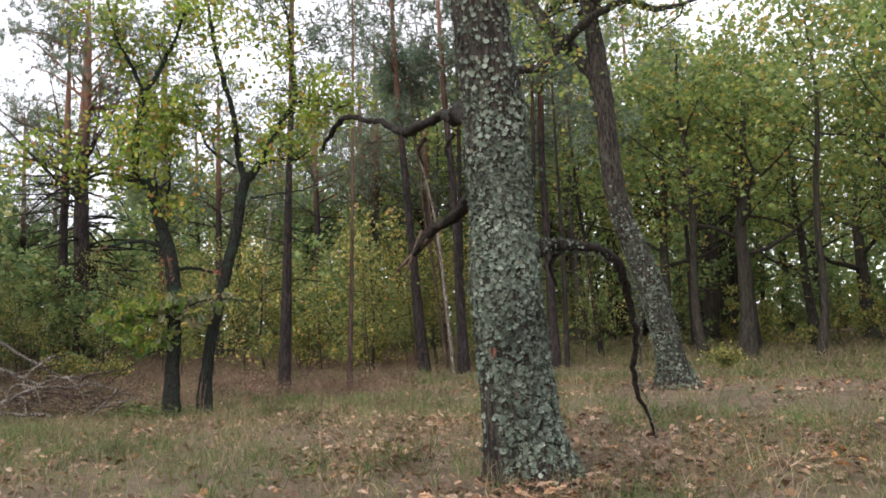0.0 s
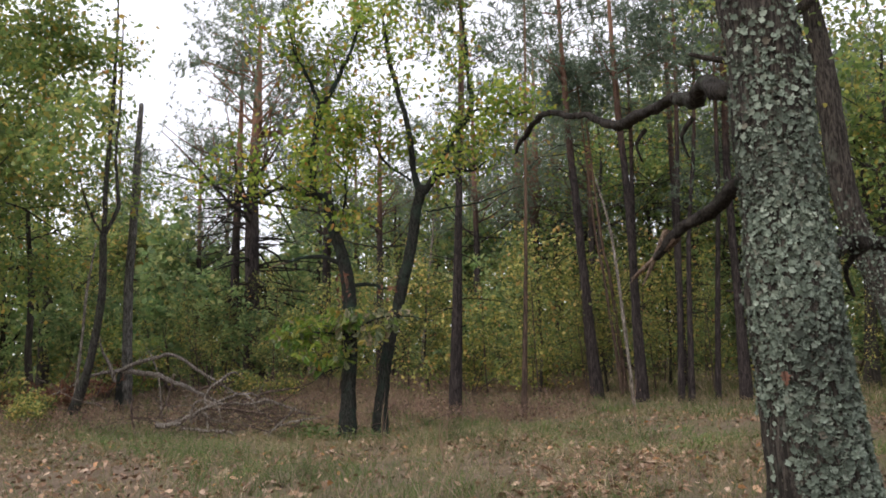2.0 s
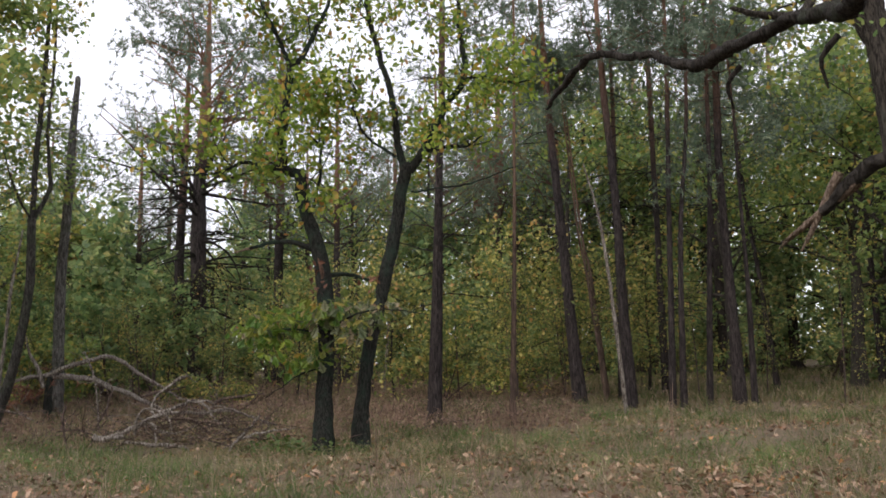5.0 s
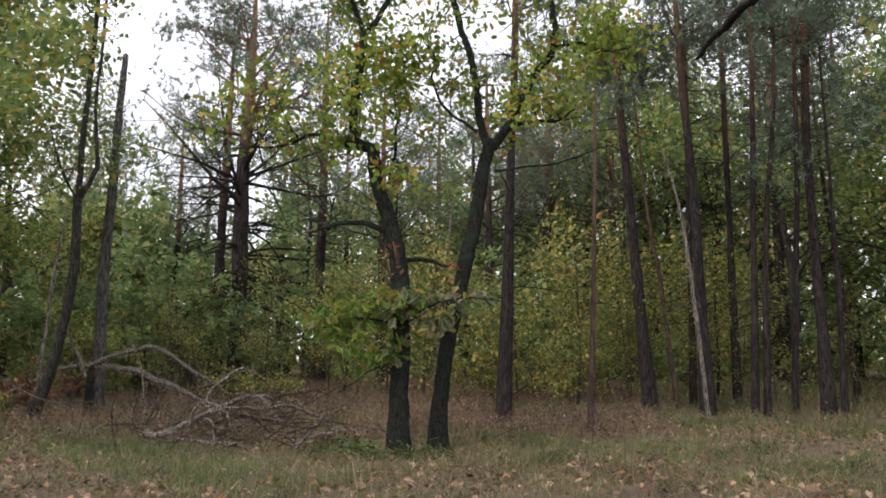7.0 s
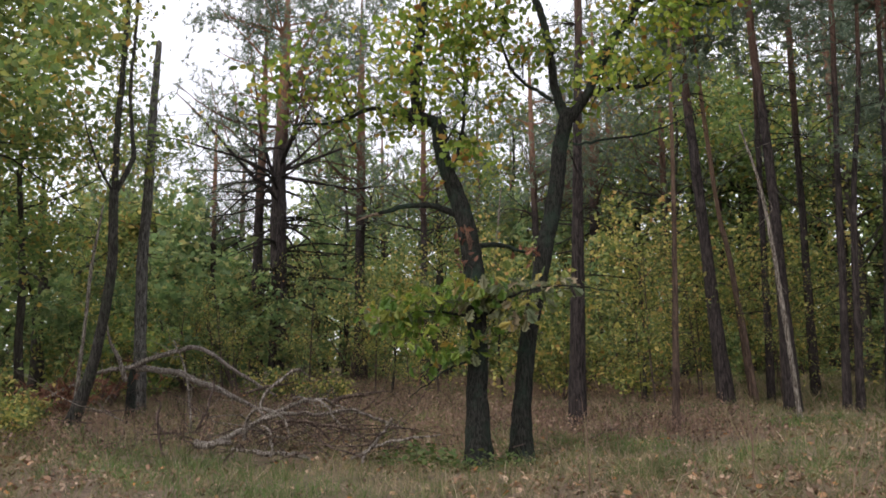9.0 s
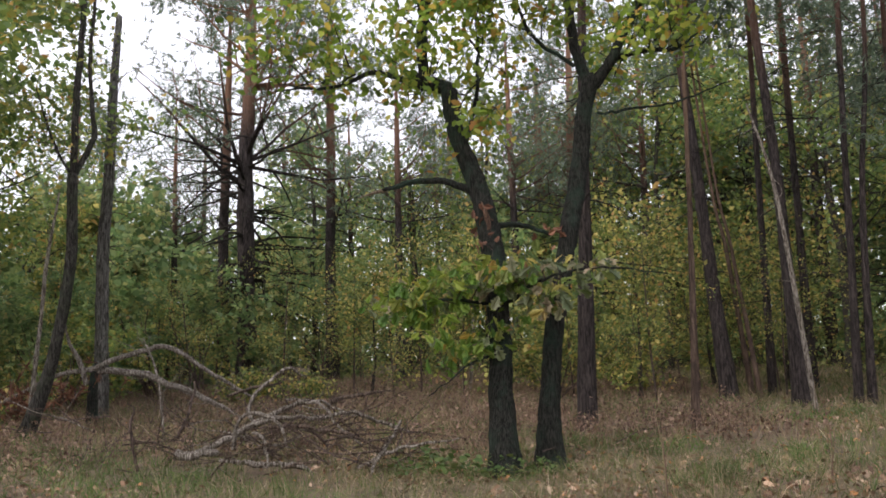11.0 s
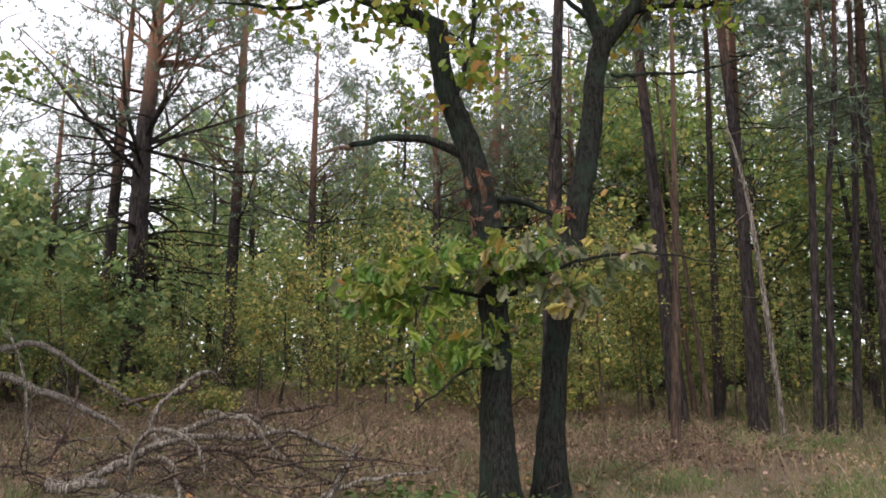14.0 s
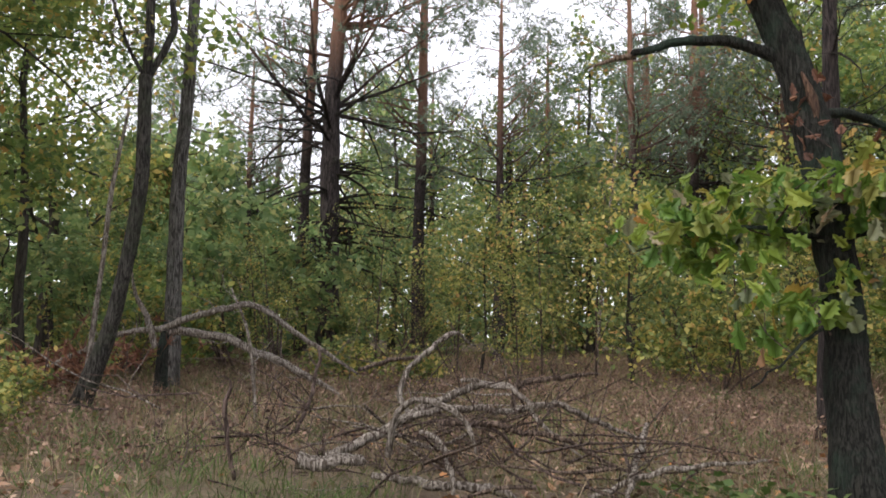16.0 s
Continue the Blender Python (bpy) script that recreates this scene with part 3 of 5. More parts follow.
# the pair of crooked oaks
L = (-6.89, 19.43, float(height(-6.89, 19.43)))
L_LIMBS = [
    [(-6.89, 19.43, -0.11, 0.244), (-6.88, 19.43, 0.9, 0.201), (-6.86, 19.43, 1.93, 0.18), (-6.89, 19.43, 2.99, 0.191), (-6.98, 19.41, 3.74, 0.182), (-7.16, 19.37, 4.39, 0.162), (-7.37, 19.32, 5.05, 0.142), (-7.43, 19.31, 5.63, 0.143)],
    [(-7.39, 19.32, 5.63, 0.132), (-7.74, 19.24, 5.75, 0.133), (-8.03, 19.18, 5.78, 0.1)],
    [(-7.84, 19.22, 5.74, 0.111), (-7.83, 19.22, 6.1, 0.095), (-7.78, 19.24, 6.85, 0.102), (-7.72, 19.25, 7.56, 0.092), (-7.66, 19.26, 8.03, 0.093)],
    [(-7.65, 19.26, 8, 0.07), (-7.8, 19.1, 8.38, 0.058), (-7.91, 18.95, 8.79, 0.047), (-8.2, 18.76, 9.48, 0.03), (-8.37, 18.6, 10.35, 0.012)],
    [(-7.65, 19.26, 8, 0.076), (-7.43, 19.46, 8.45, 0.071), (-7.21, 19.66, 9.12, 0.061), (-6.87, 19.89, 10.29, 0.038), (-6.81, 20.06, 11.17, 0.02)],
    [(-8.03, 19.18, 5.79, 0.067), (-8.56, 18.96, 5.94, 0.044), (-9.04, 18.76, 5.71, 0.033), (-9.62, 18.53, 5.59, 0.022), (-9.88, 18.37, 5.48, 0.011)],
    [(-7.13, 19.38, 4.01, 0.081), (-7.58, 19.31, 4.18, 0.065), (-8.01, 19.25, 4.16, 0.054), (-8.45, 19.19, 4.09, 0.038)],
    [(-6.9, 19.42, 3.47, 0.069), (-6.43, 19.68, 3.5, 0.049), (-6.03, 19.92, 3.38, 0.033)],
    [(-7.23, 19.35, 4.55, 0.032), (-7.01, 19.3, 5.48, 0.033), (-6.94, 19.21, 6.12, 0.027), (-7.15, 19.06, 6.42, 0.017)],
    [(-6.82, 19.42, 2.3, 0.034), (-7.4, 19.1, 2.36, 0.026), (-7.95, 19.2, 2.35, 0.018), (-8.5, 19.4, 2.2, 0.008)],
    [(-6.72, 19.4, 2.35, 0.034), (-6.3, 18.8, 2.5, 0.026), (-5.5, 18.4, 2.6, 0.018), (-4.6, 18.3, 2.5, 0.008)],
    [(-6.82, 19.4, 1.6, 0.022), (-7.2, 18.9, 1.38, 0.016), (-7.75, 18.6, 1.05, 0.008)],
]
R = (-6.24, 19.83, float(height(-6.24, 19.83)))
R_LIMBS = [
    [(-6.24, 19.83, -0.09, 0.248), (-6.2, 19.83, 0.91, 0.204), (-6.05, 19.86, 1.97, 0.194), (-5.85, 19.89, 2.83, 0.184), (-5.7, 19.92, 3.6, 0.196), (-5.5, 19.95, 4.49, 0.187), (-5.38, 19.97, 5.29, 0.178), (-5.25, 19.99, 5.89, 0.18)],
    [(-5.29, 19.98, 5.79, 0.135), (-5.48, 20.04, 6.41, 0.114), (-5.55, 20.11, 7.34, 0.106), (-5.69, 20.17, 7.98, 0.096), (-5.94, 20.21, 8.75, 0.098), (-6.2, 20.26, 9.81, 0.076), (-6.36, 20.31, 11.03, 0.026)],
    [(-5.23, 19.99, 5.8, 0.135), (-4.97, 19.96, 6.17, 0.113), (-4.69, 19.94, 6.69, 0.097), (-4.33, 19.92, 7.27, 0.098), (-4.02, 19.9, 7.71, 0.093), (-3.96, 19.84, 8.33, 0.082), (-4.01, 19.76, 9.37, 0.06), (-4.12, 19.67, 10.43, 0.025)],
    [(-4.98, 20.03, 6.17, 0.079), (-4.41, 19.99, 6.27, 0.051), (-3.86, 19.94, 6.27, 0.039), (-3.59, 19.85, 6.45, 0.023)],
    [(-4.02, 19.78, 7.69, 0.046), (-3.53, 19.73, 7.76, 0.04), (-2.99, 19.68, 7.56, 0.034), (-2.52, 19.62, 7.52, 0.017)],
    [(-5.49, 19.95, 6.1, 0.051), (-6.13, 19.74, 6.67, 0.04), (-6.35, 19.61, 7.16, 0.034), (-6.19, 19.53, 7.42, 0.029), (-6.39, 19.4, 7.76, 0.023), (-6.28, 19.31, 8.33, 0.017)],
    [(-5.18, 20, 5.33, 0.034), (-4.35, 20.3, 5.46, 0.028), (-3.61, 20.59, 5.72, 0.023), (-2.87, 20.88, 6.01, 0.012)],
]


def leaned(rows, foot, z0):
    """The tree's foot stands nearer than its crown: a lean that dies away at height z0."""
    return [(x - 0.2 * foot * max(0.0, 1 - z / z0), y + foot * max(0.0, 1 - z / z0), z, r) for x, y, z, r in rows]


L_LIMBS = [leaned(rows, -0.72, 4.6) for rows in L_LIMBS]
R_LIMBS = [leaned(rows, -0.55, 5.2) for rows in R_LIMBS]
L, R = ((*limbs[0][0][:2], float(height(*limbs[0][0][:2]))) for limbs in (L_LIMBS, R_LIMBS))
LEAF_MESH = []
for k in range(10):
    v, f = lobed(0.05 + 0.06 * (k % 5), 0.1 + 0.08 * (k % 5))
    me = mesh_of("leaf", v * (1.25, 1, 1) + rng.normal(0, 0.012, v.shape), f)
    me.materials.append(M_LEAFBIG if k < 5 else M_DULLBIG)
    LEAF_MESH.append(me)
for base, limbs, name in ((L, L_LIMBS, "burled_oak"), (R, R_LIMBS, "forked_oak")):
    slim = 0.86 if name == "burled_oak" else 0.74
    limbs = [[(x, y, z, r * 0.92 if z < 0.5 else r * slim) for x, y, z, r in rows] for rows in limbs]
    tr, made = tree_of(name, base, limbs, M_OAKPAIR, "crooked dark oak with algae-green foot, forked limbs and yellowing leaves" if name == "forked_oak"
                       else "crooked dark oak with a knotted burl and low leafy boughs", "pair of crooked oaks", sides=24, trunk_step=0.1)
    lines, tips = [], []
    for k, rows in enumerate(limbs[1:]):
        if k + 1 in (6, 7) or (name == "burled_oak" and k + 1 >= 9):
            continue
        twigs_on(shift(rows, base), 11 if rows[-1][2] > 7 else 7, 1.1, 0.018, lines, tips, 1, 0.25, 2)
    part("twig_spray", branches(lines, 4, 0.3), M_OAKPAIR, tr)["kind"] = "stuff"
    clumps = np.array(tips)
    clumps = clumps[rng.uniform(0, 1, len(clumps)) < 0.9]
    part("foliage", spread(around(clumps, 8, 0.19), 0.125, SMALLOAK, 0.25), M_LEAFPAIR, tr)
    if name == "burled_oak":
        for idx in (9, 10, 11):
            lines, tips = [], []
            rows = shift(limbs[idx], base)
            twigs_on(rows, 9 if idx < 11 else 3, 0.62, 0.012, lines, tips, 1, 0.2, 2)
            part("twig_spray", branches(lines, 4, 0.2), M_TWIG, made[idx])["kind"] = "stuff"
            tips = np.array(tips)
            tips[:, 2] = np.where(tips[:, 2] > rows[0][2] + 0.4, rows[0][2] + 0.4, tips[:, 2])
            spots = around(tips, 6, (0.14, 0.14, 0.08))
            spots = spots[rng.permutation(len(spots))[: 165 if idx < 11 else 46]]
            rest = around(tips, 1 if idx == 10 else 2, (0.16, 0.16, 0.10))
            part("leaf_spray", spread(rest, 0.17, OAKLEAF, 0.15), M_SHRUB if idx == 10 else M_LEAFPAIR, made[idx])["kind"] = "stuff"
            for q in spots:
                ob = new("leaf", LEAF_MESH[rng.integers(0, 5) + (5 if rng.uniform() < (0.7 if idx == 10 else 0.25) else 0)])
                ob.parent = made[idx]
                ob.matrix_basis = pose(*q, rng.normal(-52, 24), rng.normal(0, 34), rng.uniform(0, 360)) @ Matrix.Scale(rng.uniform(0.14, 0.23), 4)
        # brown withered leaves hanging from a broken twig
        w = np.array([-6.94, 19.0, 3.45]) - base
        part("withered_leaves", spread(around([w, w + (0, 0, -0.2), w + (0.9, 0.5, 0.0)], 9, 0.13), 0.13, OAKLEAF, 0.0), M_REDNEEDLE, tr, "withered red-brown leaves")
        part("scar", tube([(*(w + (0.07, 0.13, -0.22)), 0.02), (*(w + (0.07, 0.12, 0.0)), 0.05), (*(w + (0.02, 0.11, 0.22)), 0.04), (*(w + (-0.03, 0.11, 0.36)), 0.015)], 8, 0.1, 0.15), M_TORN, tr, "torn reddish bark scar")
        part("broken_end", tube(shift([(-8.4, 19.19, 4.09, 0.036), (-8.6, 19.19, 4.07, 0.03), (-8.87, 19.19, 3.99, 0.006)], L), 6, 0.1, 0.15), M_BROKEN, tr, "pale splintered branch end")


# ---- pines ----
def needles(tips, each, length):
    """Brushes of needles round each tip."""
    c = np.repeat(np.asarray(tips), each, axis=0)
    n = len(c)
    d = rng.normal(0, 1, (n, 3)) + (0, 0, 0.35)
    d /= np.linalg.norm(d, axis=1)[:, None]
    w = np.cross(d, rng.normal(0, 1, (n, 3)))
    w /= np.linalg.norm(w, axis=1)[:, None]
    s = length * rng.uniform(0.6, 1.3, n)[:, None]
    v = np.stack([c + w * s * 0.085, c - w * s * 0.085, c + d * s], 1).reshape(-1, 3)
    return v, np.arange(3 * n).reshape(-1, 3)


def pine(name, rows, top, label, material=None, crown_from=0.62, width=0.95, dead=24, brush=7, group="pine trees", live=22, sides=12):
    """A straight pine: trunk, thin dead branches below, a ragged crown of needle brushes above."""
    material = material or M_PINE
    base = (rows[0][0], rows[0][1], float(height(rows[0][0], rows[0][1])))
    t = thing(name, base, label, "pine tree", group)
    rows = [(rows[0][0], rows[0][1], base[2] - 0.06, rows[0][3] * 1.1)] + [(x, y, z, r * (0.84 if width < 1.4 else 0.95)) for x, y, z, r in rows if z > base[2] + 0.8]
    p, q = np.array(rows[-2]), np.array(rows[-1])
    if top > q[2] + 0.5:
        k = (top - q[2]) / max(0.5, q[2] - p[2])
        end = q[:3] + (q[:3] - p[:3]) * k * 0.5
        rows = rows + [(end[0], end[1], top, 0.03)]
    local = shift(rows, base)
    part("trunk", tube(local, sides, 0.35, 0.03, 0.004, 0.25), material, t)
    line = smooth_line(local, 0.2)
    h = line[-1][2]

    def dead_branch(k, lines, tips):
        z = rng.uniform(0.18, crown_from + 0.08) * h
        c = line[np.argmin(abs(line[:, 2] - z))]
        an = rng.uniform(0, 6.28)
        grow(c[:3], (math.cos(an), math.sin(an), rng.uniform(-0.2, 0.2)), width * (rng.uniform(0.6, 2.1) if width < 1.8 else rng.uniform(0.9, 2.3)), min(0.026 * width, c[3] * 0.22) * (1.0 if width < 1.8 else 1.7), 1, lines, [], 3 if width < 1.8 else 2, -0.12, 0.2)

    def live_branch(k, lines, tips):
        u = rng.uniform(crown_from, 1.0)
        c = line[np.argmin(abs(line[:, 2] - u * h))]
        an = rng.uniform(0, 6.28)
        ln = width * (1.1 + 2.2 * (1 - (u - crown_from) / (1 - crown_from)))
        grow(c[:3], (math.cos(an), math.sin(an), rng.uniform(0.0, 0.6)), ln, max(0.012, c[3] * 0.3), 1, lines, tips, 4, 0.12, 0.25)

    each_part("dead_branch", dead, dead_branch, M_OAK, t, 3, 0.6, "thin bare dead branch")
    tips = each_part("branch", live, live_branch, material, t, 4, 0.9)
    part("needles", needles(around(tips, 3, 0.20), brush, 0.26), M_NEEDLE, t)
    return t


PINE_LABEL = "tall Scots pine with grey lower bark, orange above"
pine("pine_tree", [(-5.46, 24.9, 0, 0.20), (-5.24, 24.92, 6.63, 0.133), (-5.07, 24.94, 11.0, 0.11)], 16, PINE_LABEL)
pine("pine_tree", [(-1.36, 31.0, 0.3, 0.235), (-1.67, 31.03, 4.8, 0.205), (-1.95, 31.05, 9.19, 0.166), (-2.16, 31.07, 13.85, 0.114)], 19, PINE_LABEL)
pine("pine_tree", [(0.17, 29.71, 0.26, 0.22), (0.12, 29.73, 3.28, 0.197), (0.08, 29.74, 6.41, 0.161), (-0.09, 29.8, 9.68, 0.143), (-0.17, 29.82, 11.37, 0.129)], 18, PINE_LABEL)
pine("pine_tree", [(0.17, 32.61, 0.3, 0.124), (0.29, 32.58, 6.18, 0.108), (0.38, 32.55, 10.77, 0.095)], 16, PINE_LABEL, live=10)
pine("pine_tree", [(2.05, 35.11, 0.48, 0.154), (2.1, 35.1, 7.05, 0.134), (2.15, 35.09, 13.71, 0.119)], 19, PINE_LABEL, live=10)
pine("pine_tree", [(1.42, 29.36, 0.27, 0.11), (1.63, 29.29, 5.54, 0.104), (1.87, 29.19, 11.14, 0.086)], 16, PINE_LABEL, live=10)
pine("pine_tree", [(1.75, 29.4, 0.27, 0.11), (1.95, 29.16, 5.52, 0.096), (2.35, 29.0, 9.44, 0.076)], 15, PINE_LABEL, live=10)
pine("pine_tree", [(2.67, 30.04, 0.3, 0.099), (2.97, 29.91, 4.88, 0.1), (3.2, 29.82, 8.94, 0.087)], 16, PINE_LABEL, live=10)
pine("pine_tree", [(3.59, 29.96, 0.3, 0.201), (3.56, 29.97, 4.1, 0.169), (3.54, 29.98, 8.17, 0.148), (3.64, 29.93, 11.55, 0.137)], 18, PINE_LABEL)
pine("pine_tree", [(4.03, 29.96, 0.3, 0.102), (4.11, 29.93, 4.1, 0.094), (4.09, 29.94, 6.52, 0.069)], 12, PINE_LABEL, live=10)
pine("pine_tree", [(11.6, 39.5, 0.7, 0.15), (11.63, 39.5, 6.51, 0.116), (11.52, 39.57, 9.62, 0.092)], 16, PINE_LABEL)
pine("pine_tree", [(13.3, 43.5, 0.8, 0.155), (13.1, 43.6, 7.2, 0.13), (12.95, 43.7, 10.44, 0.103)], 17, PINE_LABEL)
pine("pine_tree", [(6.4, 36.0, 0.5, 0.117), (5.99, 35.7, 4.71, 0.105), (5.6, 35.6, 9.0, 0.08)], 15, PINE_LABEL)
POLE_LABEL = "slender young pine stem, bare for most of its height"
pine("pine_pole", [(-3.35, 24.37, 0.02, 0.083), (-3.14, 24.37, 5.01, 0.062), (-2.98, 24.36, 10.46, 0.042)], 16, POLE_LABEL, M_POLE, 0.8, 0.6, 8, live=7, group="young pine stems", sides=8)
pine("pine_pole", [(-0.27, 33.2, 0.41, 0.09), (-0.72, 33.25, 5.1, 0.08), (-0.97, 33.28, 6.73, 0.06)], 14, POLE_LABEL, M_POLE, 0.75, 0.6, 10, live=9, group="young pine stems", sides=8)
pine("pine_pole", [(-0.46, 31.34, 0.34, 0.075), (-0.94, 31.47, 4.76, 0.064), (-1.22, 31.55, 6.82, 0.045)], 13.5, POLE_LABEL, M_POLE, 0.75, 0.6, 10, live=9, group="young pine stems", sides=8)
pine("big_pine_tree", [(-20.1, 42.0, 1.0, 0.52), (-20.12, 42.0, 4.3, 0.45), (-20.2, 41.95, 8.5, 0.43), (-20.25, 41.93, 11.5, 0.37), (-20.15, 41.97, 14.0, 0.33), (-20.1, 42.0, 16.0, 0.30)], 23,
     "massive old pine with an orange upper trunk and drooping dead branches", M_BIGPINE, crown_from=0.40, width=2.1, dead=58, group="", live=46, brush=12)
pine("pine_tree", [(-21.9, 43.5, 0.9, 0.30), (-22.0, 43.5, 8.0, 0.25), (-21.9, 43.5, 14.0, 0.2)], 21, PINE_LABEL, crown_from=0.45, live=20, width=1.5)
pine("pine_tree", [(-17.6, 47.2, 1.1, 0.34), (-17.75, 47.2, 6.8, 0.29), (-17.7, 47.2, 11.0, 0.27), (-17.7, 47.2, 18.0, 0.2)], 23, PINE_LABEL, crown_from=0.36, live=34, width=1.5)
pine("pine_tree", [(-5.2, 50.0, 1.1, 0.36), (-5.1, 50.0, 9.0, 0.3), (-4.9, 50.0, 15.0, 0.25)], 22, PINE_LABEL, crown_from=0.36, live=34, width=1.5)
pine("pine_tree", [(-7.2, 58.0, 1.4, 0.42), (-7.0, 58.0, 8.0, 0.38), (-6.9, 58.0, 15.0, 0.3)], 22, PINE_LABEL, crown_from=0.36, live=34, width=1.6)
FAR_PINE = "far pine with a ragged grey-green crown"
far_pine = pine("far_pine_tree", [(-30.0, 58.0, 1.5, 0.25), (-30.1, 58.0, 9.0, 0.2), (-30.0, 58.0, 15.0, 0.15)], 20, FAR_PINE, crown_from=0.42, width=1.4, dead=6, live=28, brush=6, group="far pines", sides=8)
for x, y, turn, s in ((-36, 55, 1.0, 0.95), (-25, 60, 2.0, 1.0), (-21, 63, 3.0, 1.05), (-15, 66, 4.0, 1.0), (-11, 62, 5.0, 0.95), (-7, 68, 0.5, 1.1), (-2.5, 64, 1.5, 1.1), (2, 62, 2.5, 1.1), (-28, 50, 3.5, 0.9),
                      (-1.5, 47, 5.5, 1.0), (7.5, 50, 0.8, 1.15), (-8, 45, 2.8, 0.95), (-13.5, 44.5, 1.8, 0.9), (-12.5, 56, 5.0, 1.0), (-33, 48, 0.3, 0.9),
                      (-4, 55, 1.2, 1.2), (4.2, 57, 3.3, 1.25), (9.5, 61, 4.4, 1.3), (13, 56, 2.9, 1.3)):
    copy_thing(far_pine, Matrix.Translation((x, y, float(height(x, y)))) @ Matrix.Rotation(turn, 4, "Z") @ Matrix.Scale(s, 4))

# dead stems that lean and stand
dead = thing("dead_leaning_stem", (-0.18, 27.4, float(height(-0.18, 27.4))), "pale barkless dead stem leaning against a pine", "dead tree")
part("stem", tube(shift([(-0.18, 27.4, 0.1, 0.063), (-0.41, 27.47, 3.35, 0.056), (-0.65, 27.56, 5.88, 0.043), (-1.06, 27.69, 7.8, 0.02)], dead.location), 8, 0.3), M_DEAD, dead)
for k in range(4):
    e = np.array([-0.45 - 0.15 * k, 27.5 + 0.06 * k, 3.6 + k * 1.2]) - np.array(dead.location)
    part("twig", tube([(*e, 0.018), (*(e + rng.normal(0, 0.4, 3)), 0.010), (*(e + rng.normal(0, 0.6, 3)), 0.004)], 4, 0.2), M_DEAD, dead)


# ---- birches and the fallen stem ----
C1 = (-17.7, 23.75, float(height(-17.7, 23.75)))
C1_LIMBS = [
    [(-17.7, 23.75, -0.21, 0.231), (-16.98, 23.7, 1.73, 0.166), (-16.64, 23.66, 3.86, 0.155), (-16.66, 23.65, 5.97, 0.144)],
    [(-16.65, 23.65, 5.89, 0.105), (-16.66, 23.65, 7.99, 0.094), (-16.61, 23.68, 9.98, 0.083), (-16.56, 23.72, 11.86, 0.071), (-16.59, 23.7, 14.31, 0.03)],
    [(-16.63, 23.67, 5.9, 0.085), (-16.36, 23.94, 6.9, 0.08), (-16.47, 23.94, 7.89, 0.061), (-16.5, 23.99, 10.08, 0.049), (-16.52, 24.04, 11.83, 0.043), (-16.6, 24.06, 13.62, 0.022)],
    [(-16.67, 23.64, 5.89, 0.046), (-16.91, 23.34, 6.63, 0.039), (-17.06, 23.11, 7.3, 0.026), (-17.15, 22.92, 7.81, 0.013)],
]
C1_LIMBS = [[(x, y, z, r * (0.78 if z > 0.5 else 0.9)) for x, y, z, r in rows] for rows in C1_LIMBS]
birch, made_c = tree_of("birch_tree", C1, C1_LIMBS, M_DARKBIRCH, "leaning dark forked birch with a mossy foot", "birches", 16, 0.2, 0.4)
lines, tips = [], []
for rows in C1_LIMBS[1:]:
    twigs_on(shift(rows, C1), 9, 0.9, 0.014, lines, tips, 1, 0.2, 2)
part("twig_spray", branches(lines, 4, 0.3), M_TWIG, birch)["kind"] = "stuff"
part("foliage", spread(around(tips[::2], 6, 0.17), 0.085), M_SHRUB, birch)
C2 = (-18.55, 28.17, float(height(-18.55, 28.17)))
birch2, made_c2 = tree_of("birch_tree", C2, [[(-18.55, 28.17, 0.15, 0.2), (-18.63, 28.12, 4.43, 0.165), (-18.56, 28.16, 7.32, 0.145), (-18.54, 28.18, 9.91, 0.12), (-18.5, 28.21, 12.06, 0.09)]],
                          M_BIRCH, "dead birch trunk snapped off at the top", "birches", 14, 0.25, 0.3)
lines = []
for k in range(26):
    grow((0.0, 0.0, rng.uniform(4, 11)), rng.normal(0, 1, 3) * (1, 1, 0.4), rng.uniform(0.6, 1.4), 0.02, 1, lines, [], 2)
part("twig_spray", branches(lines, 4, 0.3), M_TWIG, birch2)["kind"] = "stuff"
F0 = (-17.67, 26.36, float(height(-17.67, 26.36)))
F_LIMBS = [
    [(-17.67, 26.36, 0.51, 0.161), (-17.66, 26.37, 0.95, 0.124), (-17.66, 26.37, 1.29, 0.111), (-17.64, 26.38, 1.73, 0.074)],
    [(-17.74, 26.31, 1.61, 0.068), (-17.29, 26.39, 1.81, 0.073), (-16.32, 26.81, 2.18, 0.067), (-15.7, 26.99, 2.03, 0.06), (-15.12, 27.15, 1.59, 0.054), (-14.54, 27.31, 1.23, 0.048), (-13.86, 27.53, 0.8, 0.024)],
    [(-17.65, 26.38, 1.61, 0.087), (-16.57, 26.74, 1.55, 0.085), (-15.94, 26.78, 1.26, 0.078), (-15.12, 26.95, 0.94, 0.071), (-14.51, 26.99, 0.62, 0.053), (-13.9, 27.02, 0.25, 0.023)],
    [(-17.47, 26.5, 1.67, 0.074), (-18.35, 26.05, 1.54, 0.062), (-19.09, 25.69, 1.12, 0.05), (-19.82, 25.34, 0.68, 0.038), (-20.29, 25.17, 0.34, 0.019)],
    [(-17.77, 26.29, 1.29, 0.074), (-18.01, 26.13, 1.97, 0.062), (-18.19, 26.01, 2.42, 0.037), (-18.26, 25.96, 2.88, 0.012)],
]
fallen, made_f = tree_of("broken_stump", F0, F_LIMBS, M_DEAD, "dark broken stump with pale arching fallen branches", "", 12, 0.12, 0.5, "dead tree")
made_f[0].data.materials[0] = M_OAKPAIR
lines = []
